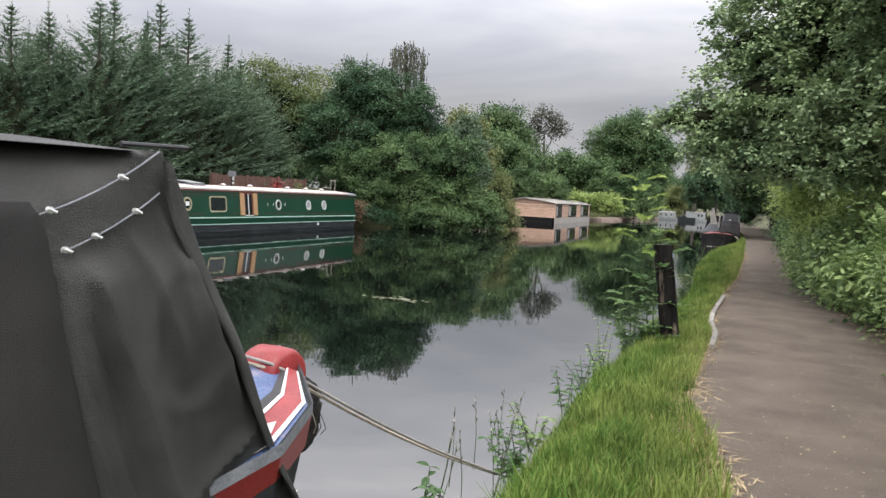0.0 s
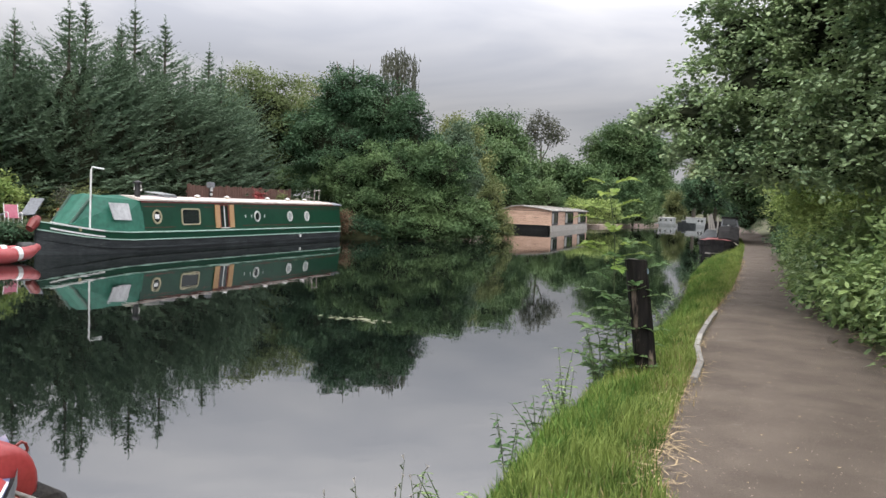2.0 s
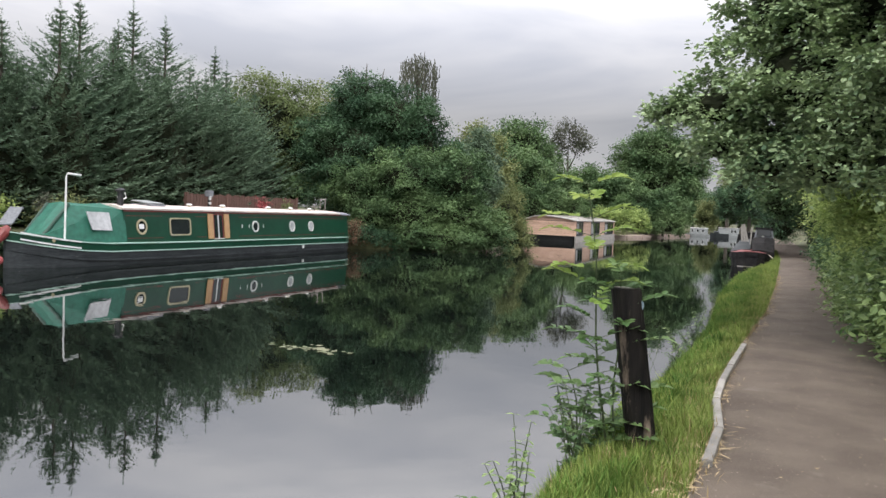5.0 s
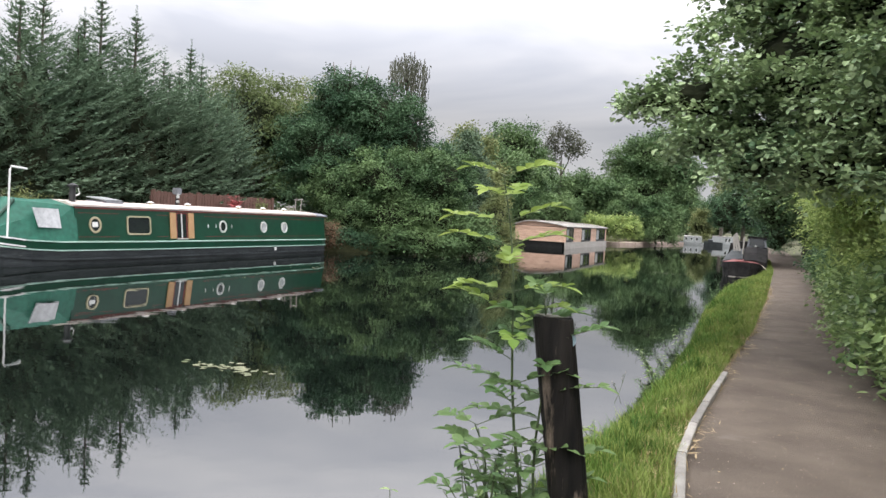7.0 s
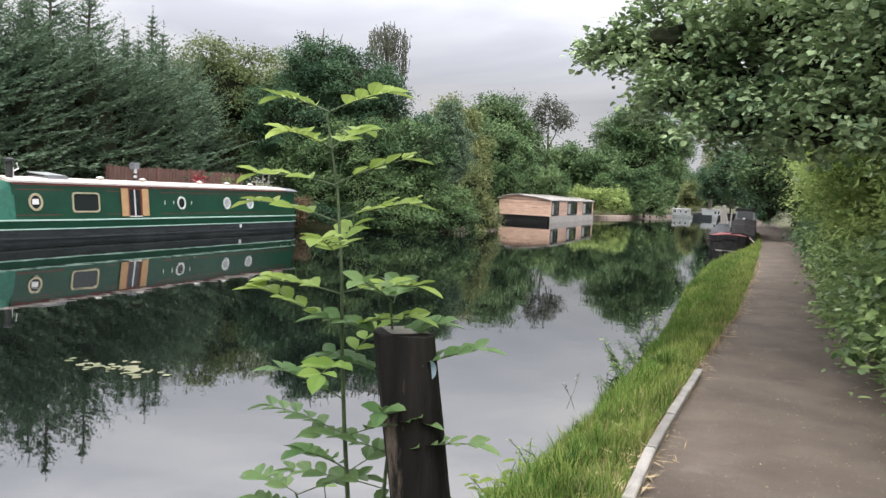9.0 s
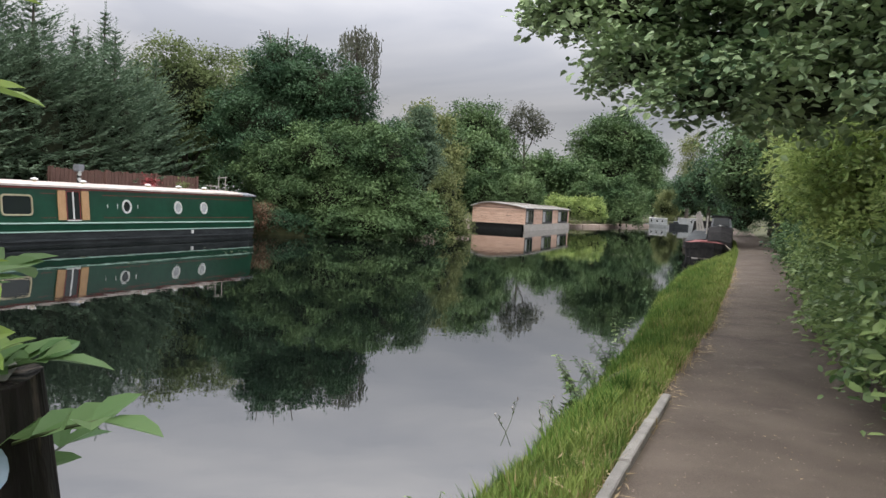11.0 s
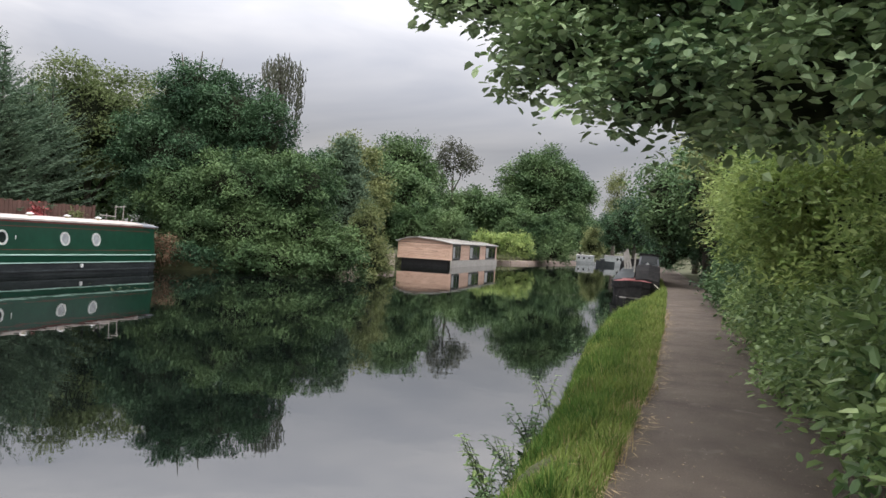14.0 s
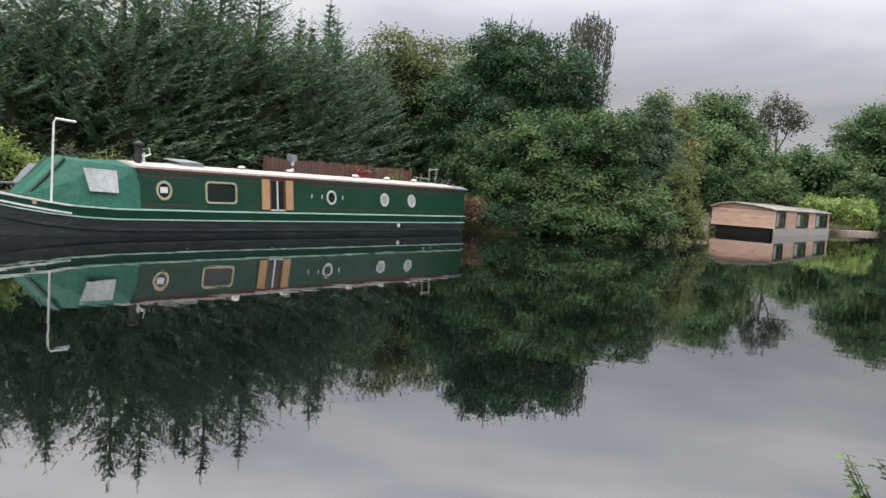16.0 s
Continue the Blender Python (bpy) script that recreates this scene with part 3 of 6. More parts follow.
def conifers():
    kinds = []
    for k, (h, reach) in enumerate(((7.3, 2.3), (6.9, 2.4), (7.6, 2.2), (6.6, 2.3))):
        t = thing("conifer", "dark green feathery conifer in a dense row on the far bank", "conifer tree", pose(-25.2, 16.5 + 4.7 * k, 0.35), "conifers behind the green narrowboat")
        part("trunk", tube([(0, 0, -0.2), (0, 0, h * 0.5), (0.03, 0, h)], [0.14, 0.08, 0.02], 7), M_BARK, t)
        v, f = conifer_mesh(h, reach, 30 + k)
        raw("crown", v, f.tolist(), M_CONIFER, t)
        # tapered core, painted dark in place of shade between the plumes
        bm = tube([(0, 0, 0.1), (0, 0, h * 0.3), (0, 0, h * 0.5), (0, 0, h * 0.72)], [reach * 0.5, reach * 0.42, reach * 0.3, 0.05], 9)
        part("inner_shade_core", bm, M_INNER_SHADE, t)
        kinds.append(t)
    rng = random.Random(5)
    for row, (x, y0, y1, step) in enumerate(((-25.0, 12.0, 33.2, 1.3), (-27.0, 13.0, 35.5, 1.6), (-29.4, 8.0, 36.0, 2.0))):
        y = y0
        while y < y1:
            k = rng.choice(kinds)
            s = rng.uniform(0.86, 1.10) * (0.9 if y < 22 else 1.0) * (1.02 - 0.05 * row)
            if y > 31 and row == 0:
                s *= 1.03
            copy_thing(k, pose(x + rng.uniform(-0.5, 0.5), y + rng.uniform(-0.3, 0.3), 0.35, 0, 0, rng.uniform(0, 360)) @ Matrix.Diagonal((s * rng.uniform(0.95, 1.15), s * rng.uniform(0.95, 1.15), s, 1)))
            y += step * rng.uniform(0.8, 1.2)


conifers()

# far bank, from the stern of the green boat onwards
plant("pale_tree", "pale green leafy tree behind the conifers", "tree", [(0, 0, 5.6, 3.0, 3.2, 2.9), (1.5, 2.0, 4.3, 2.4, 2.4, 2.6), (-1, -1.5, 4.2, 2.4, 2.4, 2.5)], 3200, 7, 0.2, M_OLIVE, 41, (-30, 41, 0.5), (4.5, 0.2))
plant("sparse_tree", "thin pale tree with sparse leaves behind the ivy", "tree", [(0, 0, 7.2, 2.2, 2.0, 2.0), (-1.5, 1.0, 6.2, 1.8, 1.8, 1.8)], 420, 6, 0.2, M_YELLOWISH, 42, (-29.5, 46, 0.5), (6, 0.16), inner=False)
plant("ivy_clad_tree", "tall tree wholly covered in dark green ivy", "tree", [(-0.9, 0, 6.7, 1.9, 1.8, 1.9), (1.2, 0.3, 6.0, 2.0, 1.8, 1.8), (2.6, 0.5, 4.7, 1.6, 1.8, 2.3), (-2.3, 0, 4.6, 1.9, 2.0, 2.2), (-0.3, -0.9, 3.8, 3.2, 2.0, 2.6), (0, 0, 2.0, 3.6, 2.4, 2.4)], 7600, 8, 0.15, M_IVY, 43, (-22.6, 40.3, 0.3), (6, 0.3), tips=[(-1.6, 0, 9.0), (-0.6, 0.2, 9.1), (0.4, 0.4, 8.8), (2.2, 0.5, 8.0), (3.6, 0.4, 6.9), (-3.4, 0, 7.3), (4.2, 0.5, 6.1), (-2.6, 0.2, 8.1)], lump=0.26, twigs=(90, 0.8, 0.2))
plant("elder_bush", "large spreading elder bush hanging over the water", "bush", [(-2.6, -0.8, 2.5, 2.2, 1.6, 1.35), (-0.2, -1.0, 3.0, 2.3, 1.7, 1.3), (2.0, -0.1, 2.9, 1.8, 1.7, 1.5), (0.5, -1.4, 1.2, 2.6, 1.5, 1.3), (2.6, -0.2, 1.0, 1.7, 1.7, 1.3), (-2.0, -0.6, 0.9, 1.8, 1.3, 1.2), (1.6, -1.8, 0.2, 2.4, 1.3, 0.8), (3.3, 0.6, 0.3, 1.6, 1.5, 0.9)], 7600, 9, 0.135, M_ELDER, 44, (-18.6, 38.8, 0.0), (1.6, 0.16), lump=0.28, droop=0.4, twigs=(260, 0.8, 0.2))
plant("small_bush", "rounded mid-green bush at the stern of the boat", "bush", [(0, 0, 0.9, 1.25, 1.1, 1.05), (0.7, 0.3, 0.2, 1.2, 1.0, 0.7)], 1200, 8, 0.13, M_BROAD, 45, (-20.1, 36.9, 0.25), (0.6, 0.08), lump=0.22)
plant("trailing_bush", "yellowish bush trailing down to the water", "bush", [(0, 0, 1.5, 0.8, 1.3, 1.5), (0.2, 0.4, 0.4, 1.0, 1.4, 1.0)], 900, 8, 0.13, M_YELLOWISH, 46, (-15.4, 42.6, -0.2), (1.2, 0.08), droop=0.9)
def willow(at):
    t = thing("willow", "tall weeping willow with hanging grey-green strands", "tree", pose(*at))
    rng = np.random.default_rng(47)
    part("trunk", limbs((0, 0, -0.3), 10.5, 0.24, [(-0.9, 0, 13.0), (0.3, 0.2, 13.6), (0.8, 0, 12.6), (-0.4, -0.3, 13.4)], 47), M_BARK, t, smooth=True)
    cs, ds = [], []
    for _ in range(150):
        a, r = rng.uniform(0, math.tau), 1.55 * math.sqrt(rng.random())
        x, y = r * math.cos(a), r * math.sin(a)
        top = 13.5 - 0.35 * r * r + rng.uniform(-0.8, 0.1)
        n = int(rng.uniform(6, 22 if x < 0.4 else 38))
        for k in range(n):
            cs.append((x + 0.05 * math.sin(k * 0.5 + a), y, top - 0.15 * k))
            ds.append((rng.normal() * 0.35, rng.normal() * 0.35, -1))
    c, d = np.array(cs), unit(np.array(ds))
    ln = rng.uniform(0.16, 0.32, len(c))
    v, f = leaf_quads(c, d, unit(rng.normal(size=c.shape)), ln, ln * 0.4, np.full(len(c), 0.1))
    raw("crown", v, f.tolist(), M_PURPLE, t)


willow((-29.7, 57.8, 0.3))
plant("dark_conical_tree", "dark conical evergreen by the landing stage", "conifer tree", [(0, 0, 1.6, 1.9, 1.8, 2.0), (0.1, 0, 3.6, 1.5, 1.5, 1.9), (0, 0, 5.3, 0.9, 0.9, 1.5)], 2200, 7, 0.18, M_CONIFER, 48, (-21.8, 52.5, 0.3), (4, 0.14))
plant("dark_conical_tree", "dark conical evergreen by the landing stage", "conifer tree", [(0, 0, 2, 2.0, 1.8, 2.4), (0, 0, 4.4, 1.5, 1.5, 2.0), (-1.5, 0.5, 3.5, 1.5, 1.5, 2.4)], 1800, 7, 0.2, M_IVY, 49, (-24.6, 55.5, 0.3), (4, 0.14))
TREES = (
    ("tree", "leafy green tree behind the houseboat", [(0, 0, 8.6, 3.2, 3.2, 3.0), (2.2, 0.5, 6.4, 2.8, 2.8, 2.8), (-2.4, 0, 6.2, 2.6, 2.6, 2.8), (0, 0, 3.2, 4.0, 3.0, 3.0)], M_BROAD, (-32.4, 86, 0.4), 2600, 0.34),
    ("tree", "thin greyish tree with see-through crown", [(0, 0, 10.8, 1.8, 1.8, 1.6), (1.5, 0, 9.6, 1.5, 1.5, 1.2), (-1.6, 0, 9.2, 1.4, 1.4, 1.3)], M_PURPLE, (-29.6, 95, 0.4), 260, 0.36),
    ("oak_tree", "broad round oak crown beyond the houseboat", [(0, 0, 9.0, 4.2, 4.2, 3.2), (-2.8, 0, 7.2, 2.8, 3.0, 2.6), (3.0, 0, 7.0, 2.8, 3.0, 2.8), (0, -1, 5.6, 4.6, 3.5, 2.8)], M_BROAD, (-20.1, 101, 0.4), 4200, 0.34),
    ("tree", "olive-green tree behind the hedge", [(0, 0, 5.6, 3.0, 3.0, 2.4), (2.6, 0, 4.4, 2.6, 2.6, 2.2), (-2.6, 0, 4.2, 2.6, 2.6, 2.4)], M_BROAD, (-29.5, 75, 0.4), 2400, 0.3),
    ("tree", "yellow-green tree behind the hedge", [(0, 0, 6.4, 2.2, 2.2, 2.0), (0.5, 0, 4.0, 2.6, 2.6, 2.4)], M_YELLOWISH, (-28.0, 66, 0.4), 1500, 0.28),
    ("tree", "green tree in the garden behind the houseboat", [(0, 0, 4.4, 3.2, 3.0, 2.2), (3, 0, 3.6, 2.6, 2.6, 2.2)], M_BROAD, (-25.5, 92, 0.4), 2000, 0.34),
    ("bush", "rounded green bush at the water's edge", [(0, 0, 2.4, 2.6, 2.4, 2.3), (2.4, 1, 2.0, 2.2, 2.2, 2.2)], M_ELDER, (-20.4, 90, 0.2), 1900, 0.26),
    ("bush", "dark green bush at the water's edge", [(0, 0, 2.4, 2.4, 2.2, 2.2), (0.6, -1, 1.2, 2.0, 2.0, 1.4)], M_BROAD, (-17.3, 91.5, 0.0), 1700, 0.26),
    ("bush", "small pale bush by the moored boats", [(0, 0, 2.2, 1.5, 1.5, 2.0)], M_YELLOWISH, (-16.5, 117, 0.0), 700, 0.26),
    ("tree", "slender tree with pale trunk beside the boats", [(0, 0, 9.6, 1.3, 1.3, 1.8), (0.3, 0, 6.6, 1.5, 1.5, 1.9)], M_YELLOWISH, (-13.2, 112, 0.0), 380, 0.3),
)
for k, (nm, lab, blobs, mat, at, cl, size) in enumerate(TREES):
    plant(nm, lab, "bush" if nm == "bush" else "tree", blobs, cl, 7, size, mat, 60 + k, at, (blobs[0][2] * 0.8, 0.22 if nm != "bush" else 0.1), inner=cl > 600, lump=0.24)


def hedge(name, label, x0, x1, y, z0, z1, depth, material, seed, clusters, size):
    n = max(2, int(abs(x1 - x0) / 1.2))
    blobs = [(x0 + (x1 - x0) * (k + 0.5) / n, 0, (z0 + z1) / 2, abs(x1 - x0) / n * 0.75, depth, (z1 - z0) / 2 * 1.05) for k in range(n)]
    plant(name, label, "hedge", blobs, clusters, 7, size, material, seed, (0, y, 0), lump=0.12, shell=0.2)


hedge("clipped_hedge", "clipped mid-green hedge behind the houseboat", -26.6, -23.2, 69, 0.3, 3.75, 1.2, M_ELDER, 80, 1300, 0.2)
hedge("clipped_hedge", "clipped dark green hedge behind the houseboat", -23.2, -19.9, 71, 0.3, 3.7, 1.2, M_BROAD, 81, 1300, 0.2)
hedge("low_hedge", "bright yellow-green low hedge behind the houseboat", -24.0, -16.6, 80, 0.2, 2.25, 1.0, M_SHRUB, 82, 2200, 0.18)

# closing trees at the end of the canal and on the towpath side
rng_far = random.Random(9)
far_kind = plant("background_tree", "leafy tree in the distant woods", "tree", [(0, 0, 5.0, 3.6, 3.2, 3.0), (2.4, 0, 3.2, 3.0, 3.0, 2.8), (-2.4, 0, 3.4, 3.0, 3.0, 2.8)], 1500, 7, 0.42, M_BROAD, 90, (-36, 63, 0.5), (4, 0.25), group="distant woods")
for k in range(34):
    if k < 15:
        x, y = -44 + k * 3.6, 140 + rng_far.uniform(0, 12)
    elif k < 27:
        x, y = -38 - rng_far.uniform(0, 8), 30 + (k - 15) * 9
    else:
        x, y = 12 + rng_far.uniform(0, 6), 22 + (k - 27) * 15
    s = rng_far.uniform(0.8, 1.15)
    copy_thing(far_kind, pose(x, y, 0.2, 0, 0, rng_far.uniform(0, 360)) @ Matrix.Diagonal((s, s, s * rng_far.uniform(0.85, 1.05), 1)))

# towpath side
# crown blobs at y 12.2 and 12.9 stay out of view, added for shade
lime = plant("lime_tree", "lime tree whose leafy branches hang over the towpath", "tree",
      [(3.0, 17.6, 5.6, 3.6, 3.4, 3.3), (0.9, 16.6, 4.6, 1.7, 1.6, 1.5), (-0.2, 16.1, 3.45, 1.15, 1.1, 0.8), (-1.25, 15.8, 3.05, 0.7, 0.62, 0.38), (-0.6, 15.9, 2.6, 0.6, 0.65, 0.4), (0.5, 15.3, 2.75, 0.95, 0.95, 0.62), (1.5, 14.7, 3.1, 1.1, 1.05, 0.95), (2.6, 14.2, 3.4, 1.3, 1.3, 1.3), (0.7, 16.2, 5.9, 1.4, 1.3, 1.2), (1.9, 15.2, 4.8, 1.5, 1.4, 1.4), (-0.5, 16.3, 4.4, 0.8, 0.8, 0.6), (-1.15, 15.6, 2.5, 0.48, 0.5, 0.26), (-0.55, 15.4, 2.22, 0.5, 0.5, 0.27), (0.15, 15.1, 2.2, 0.6, 0.6, 0.36), (1.0, 14.6, 2.2, 0.7, 0.7, 0.4), (1.9, 14.1, 2.3, 0.8, 0.7, 0.5), (-1.75, 15.7, 2.95, 0.4, 0.4, 0.2), (2.7, 16.8, 4.1, 2.4, 2.2, 1.2), (1.4, 18.2, 4.5, 2.0, 1.9, 1.1), (3.2, 15.2, 3.6, 1.6, 1.6, 1.0), (3.6, 12.2, 5.2, 1.8, 1.8, 1.2), (2.4, 12.9, 5.6, 1.9, 1.7, 0.8), (4.2, 14.6, 3.4, 1.8, 1.8, 1.4)],
      22000, 9, 0.078, M_LIME, 100, (0, 0, 0), None, aspect=0.82, spread=1.8, lump=0.3, droop=0.5, shrink=0.5, ymin=10.6, oval=True, clump=22, under=0.6, flat=1.3, twigs=(420, 0.3, 0.08), twig_aspect=0.8, rise=-0.05)
part("trunk", limbs((0, 0, -0.2), 4.5, 0.26, [(-4.9, -2.0, 3.1), (-4.0, -1.8, 2.7), (-3.0, -2.4, 2.8), (-2.0, -3.0, 3.1), (-1.0, -3.6, 3.4), (-2.8, -1.5, 5.8), (-1, 0, 7.8), (1.5, 0.5, 7), (-3.9, -1.4, 4.4)], 101), M_BARK, lime, smooth=True).location = (3.6, 17.8, 0)
plant("pale_shrub", "pale green fine-leaved shrub leaning over the path", "bush",
      [(1.6, 20.6, 1.7, 1.2, 1.5, 1.0), (0.85, 22.4, 1.8, 0.95, 1.3, 0.8), (2.2, 18.9, 1.45, 0.95, 1.2, 1.0), (0.6, 21.2, 2.1, 0.75, 0.8, 0.5), (2.1, 21, 0.6, 1.1, 2.4, 0.7), (0.4, 23.2, 2.25, 0.7, 0.9, 0.45)], 4600, 9, 0.115, M_SHRUB, 102, aspect=0.42, lump=0.3, droop=0.1, shrink=0.5, clump=26, twigs=(560, 0.6, 0.1))
for k, (y, x, h, mat, cl, sz) in enumerate(((2.0, 2.9, 2.4, M_HEDGE, 700, 0.08), (5.0, 2.75, 2.5, M_HEDGE, 900, 0.08), (8.0, 2.55, 2.4, M_HEDGE, 1200, 0.075), (11.0, 2.5, 2.3, M_HEDGE, 1800, 0.075), (13.4, 2.1, 1.7, M_HEDGE, 1900, 0.115), (15.6, 1.75, 1.5, M_HEDGE, 1900, 0.115), (17.6, 1.6, 1.35, M_HEDGE, 2000, 0.09), (19.3, 1.5, 1.1, M_HEDGE, 1600, 0.09), (21.3, 1.4, 1.2, M_HEDGE, 1300, 0.09), (23.6, 1.35, 1.4, M_HEDGE, 1300, 0.09), (26.2, 1.25, 1.6, M_HEDGE, 1300, 0.1), (29.2, 1.05, 1.8, M_BROAD, 1200, 0.11), (32.4, 0.85, 2.0, M_BROAD, 1100, 0.12), (36.0, 0.75, 2.2, M_IVY, 1000, 0.12))):
    plant("hedge_bush", "tangled green hedge bush bordering the towpath", "bush",
          [(0, 0, h * 0.45, 1.0, 1.7, h * 0.5), (-0.25, 0.5, h * 0.25, 0.95, 1.2, h * 0.28), (-0.1, -0.7, h * 0.3, 0.9, 1.0, h * 0.3), (0.8, 0.2, h * 0.7, 1.0, 1.5, h * 0.45)], cl, 8, sz, mat, 110 + k, (x, y, 0), lump=0.3, spread=2.4, oval=True, clump=26, twigs=(90, 0.45, 0.1), group="hedge along the towpath")
for k, (y, x, h, mat) in enumerate(((60, -0.6, 3.4, M_IVY), (66, -3.6, 3.2, M_IVY), (52, 0.9, 3.6, M_IVY), (24.5, 2.0, 2.6, M_HEDGE), (28, 1.7, 3.0, M_BROAD), (32, 1.5, 3.2, M_BROAD), (36, 1.4, 3.4, M_BROAD), (40.5, 1.2, 3.4, M_IVY), (45, 1.1, 3.6, M_IVY))):
    plant("hedge_bush", "dense green hedge bush bordering the towpath", "bush",
          [(0, 0, h * 0.45, 1.25, 2.4, h * 0.5), (0.9, 0.3, h * 0.7, 1.3, 2.2, h * 0.5)], 1000, 7, 0.13, mat, 130 + k, (x, y, 0), lump=0.28, group="hedge along the towpath")
for k, (x, y, h, mat) in enumerate(((3.5, 27, 7.0, M_BROAD), (2.6, 35, 7.6, M_YELLOWISH), (1.5, 43, 7.4, M_BROAD), (1.2, 52, 7.8, M_BROAD), (-0.9, 60, 7.6, M_IVY), (-1.9, 72, 7.4, M_IVY), (1.0, 66, 8.0, M_BROAD), (-0.3, 47.5, 7.2, M_BROAD), (-0.9, 56, 6.8, M_IVY), (-8.5, 92, 7.0, M_IVY))):
    plant("towpath_tree", "leafy tree leaning over the towpath", "tree",
          [(0, 0, h * 0.72, 2.6, 2.6, h * 0.3), (-1.9, -0.5, h * 0.55, 1.9, 2.0, h * 0.22), (1.2, 0, h * 0.5, 2.3, 2.4, h * 0.3), (-2.2, 0.4, h * 0.36, 1.2, 1.6, h * 0.12)], 1500, 7, 0.22, mat, 150 + k, (x, y, 0), (h * 0.6, 0.2), lump=0.28, group="trees over the towpath")


# ---- grass on the towpath bank ----
def blades(y0, y1, n, seed, hmin, hmax, width, pick):
    rng = np.random.default_rng(seed)
    y = rng.uniform(y0, y1, n)
    lo = np.interp(y, [a for a, _ in BANK], [b for _, b in BANK])
    hi = np.interp(y, [a for a, _ in LEFT], [b for _, b in LEFT])
    x, keep = pick(y, lo, hi, rng)
    x, y = x[keep], y[keep]
    n = len(x)
    lo = lo[keep]
    tuft = 0.5 + 0.3 * np.sin(x * 5.3 + 2 * np.sin(y * 1.7)) * np.sin(y * 3.9 + 1.3 * np.sin(x * 4.1)) + 0.25 * np.sin(x * 17 + 3 * np.sin(y * 5.1)) * np.sin(y * 13 + 2 * np.sin(x * 9))
    h = (hmin + (hmax - hmin) * rng.random(n) ** 1.6) * (0.5 + 0.85 * tuft)
    z = np.interp(x - lo, [0, 0.1, 0.3, 0.6], [-0.42, -0.2, -0.07, -0.015])
    a = rng.uniform(0, math.tau, n)
    lean = rng.uniform(0.1, 0.75, n) * h
    dx, dy = np.cos(a), np.sin(a)
    w = width * rng.uniform(0.6, 1.3, n)
    b = np.stack([x, y, z + 0.006], 1)
    side = np.stack([-dy, dx, np.zeros(n)], 1) * w[:, None] / 2
    mid = b + np.stack([dx * lean * 0.3, dy * lean * 0.3, h * 0.6], 1)
    tip = b + np.stack([dx * lean, dy * lean, h], 1)
    v = np.stack([b - side, b + side, mid + side * 0.8, mid - side * 0.8, tip], 1).reshape(-1, 3)
    f = []
    for i in range(0, 5 * n, 5):
        f += [(i, i + 1, i + 2, i + 3), (i + 3, i + 2, i + 4)]
    return v, f


def anywhere(y, lo, hi, rng):
    x = lo + 0.02 + (hi - 0.02 - lo) * rng.random(len(y))
    bare = np.sin(x * 3.1 + y * 1.3) * np.sin(y * 2.2 - x) > 0.96
    return x, ~bare


def edges(y, lo, hi, rng):
    x = np.where(rng.random(len(y)) < 0.75, hi + rng.normal(-0.08, 0.06, len(y)), lo + (hi - lo) * rng.random(len(y)))
    return x, x > lo


def waterside(y, lo, hi, rng):
    x = lo + 0.03 + (hi - lo) * 0.62 * rng.random(len(y)) ** 1.4
    return x, np.sin(y * 1.9 + 2 * np.sin(x * 3)) > -0.55


for nm, lab, args, mat in (
    ("grass", "lush green grass on the towpath verge", (1.5, 14, 75000, 1, 0.035, 0.17, 0.0065, anywhere), M_GRASS),
    ("grass", "green grass on the towpath verge", (14, 27, 62000, 2, 0.035, 0.16, 0.0095, anywhere), M_GRASS),
    ("grass", "green grass on the towpath verge farther along", (27, 52, 22000, 3, 0.06, 0.22, 0.016, anywhere), M_GRASS),
    ("lush_grass", "taller deep green grass along the water's edge", (2, 30, 46000, 5, 0.06, 0.2, 0.009, waterside), M_GRASS_LUSH),
    ("dry_grass", "straw-coloured dry grass at the path's edge", (3, 30, 15000, 4, 0.02, 0.11, 0.008, edges), M_GRASS_DRY),
    ("dry_grass", "dry yellow grass mixed into the verge", (9, 32, 6000, 6, 0.05, 0.15, 0.007, anywhere), M_GRASS_DRY),
):
    v, f = blades(*args)
    tagged(raw(nm, v, f, mat), lab, "grass", kind="stuff")


# ---- boats ----
def loft(sections):
    """Closed skin over sections, lists of points of one length; ends capped."""
    bm = bmesh.new()
    rows = [[bm.verts.new(p) for p in s] for s in sections]
    for r, s in zip(rows, rows[1:]):
        for k in range(len(r) - 1):
            bm.faces.new((r[k], r[k + 1], s[k + 1], s[k]))
        bm.faces.new((r[-1], r[0], s[0], s[-1]))
    bm.faces.new(rows[0])
    bm.faces.new(rows[-1][::-1])
    return bm


def moved(bm, m):
    bmesh.ops.transform(bm, matrix=m, verts=bm.verts)
    return bm


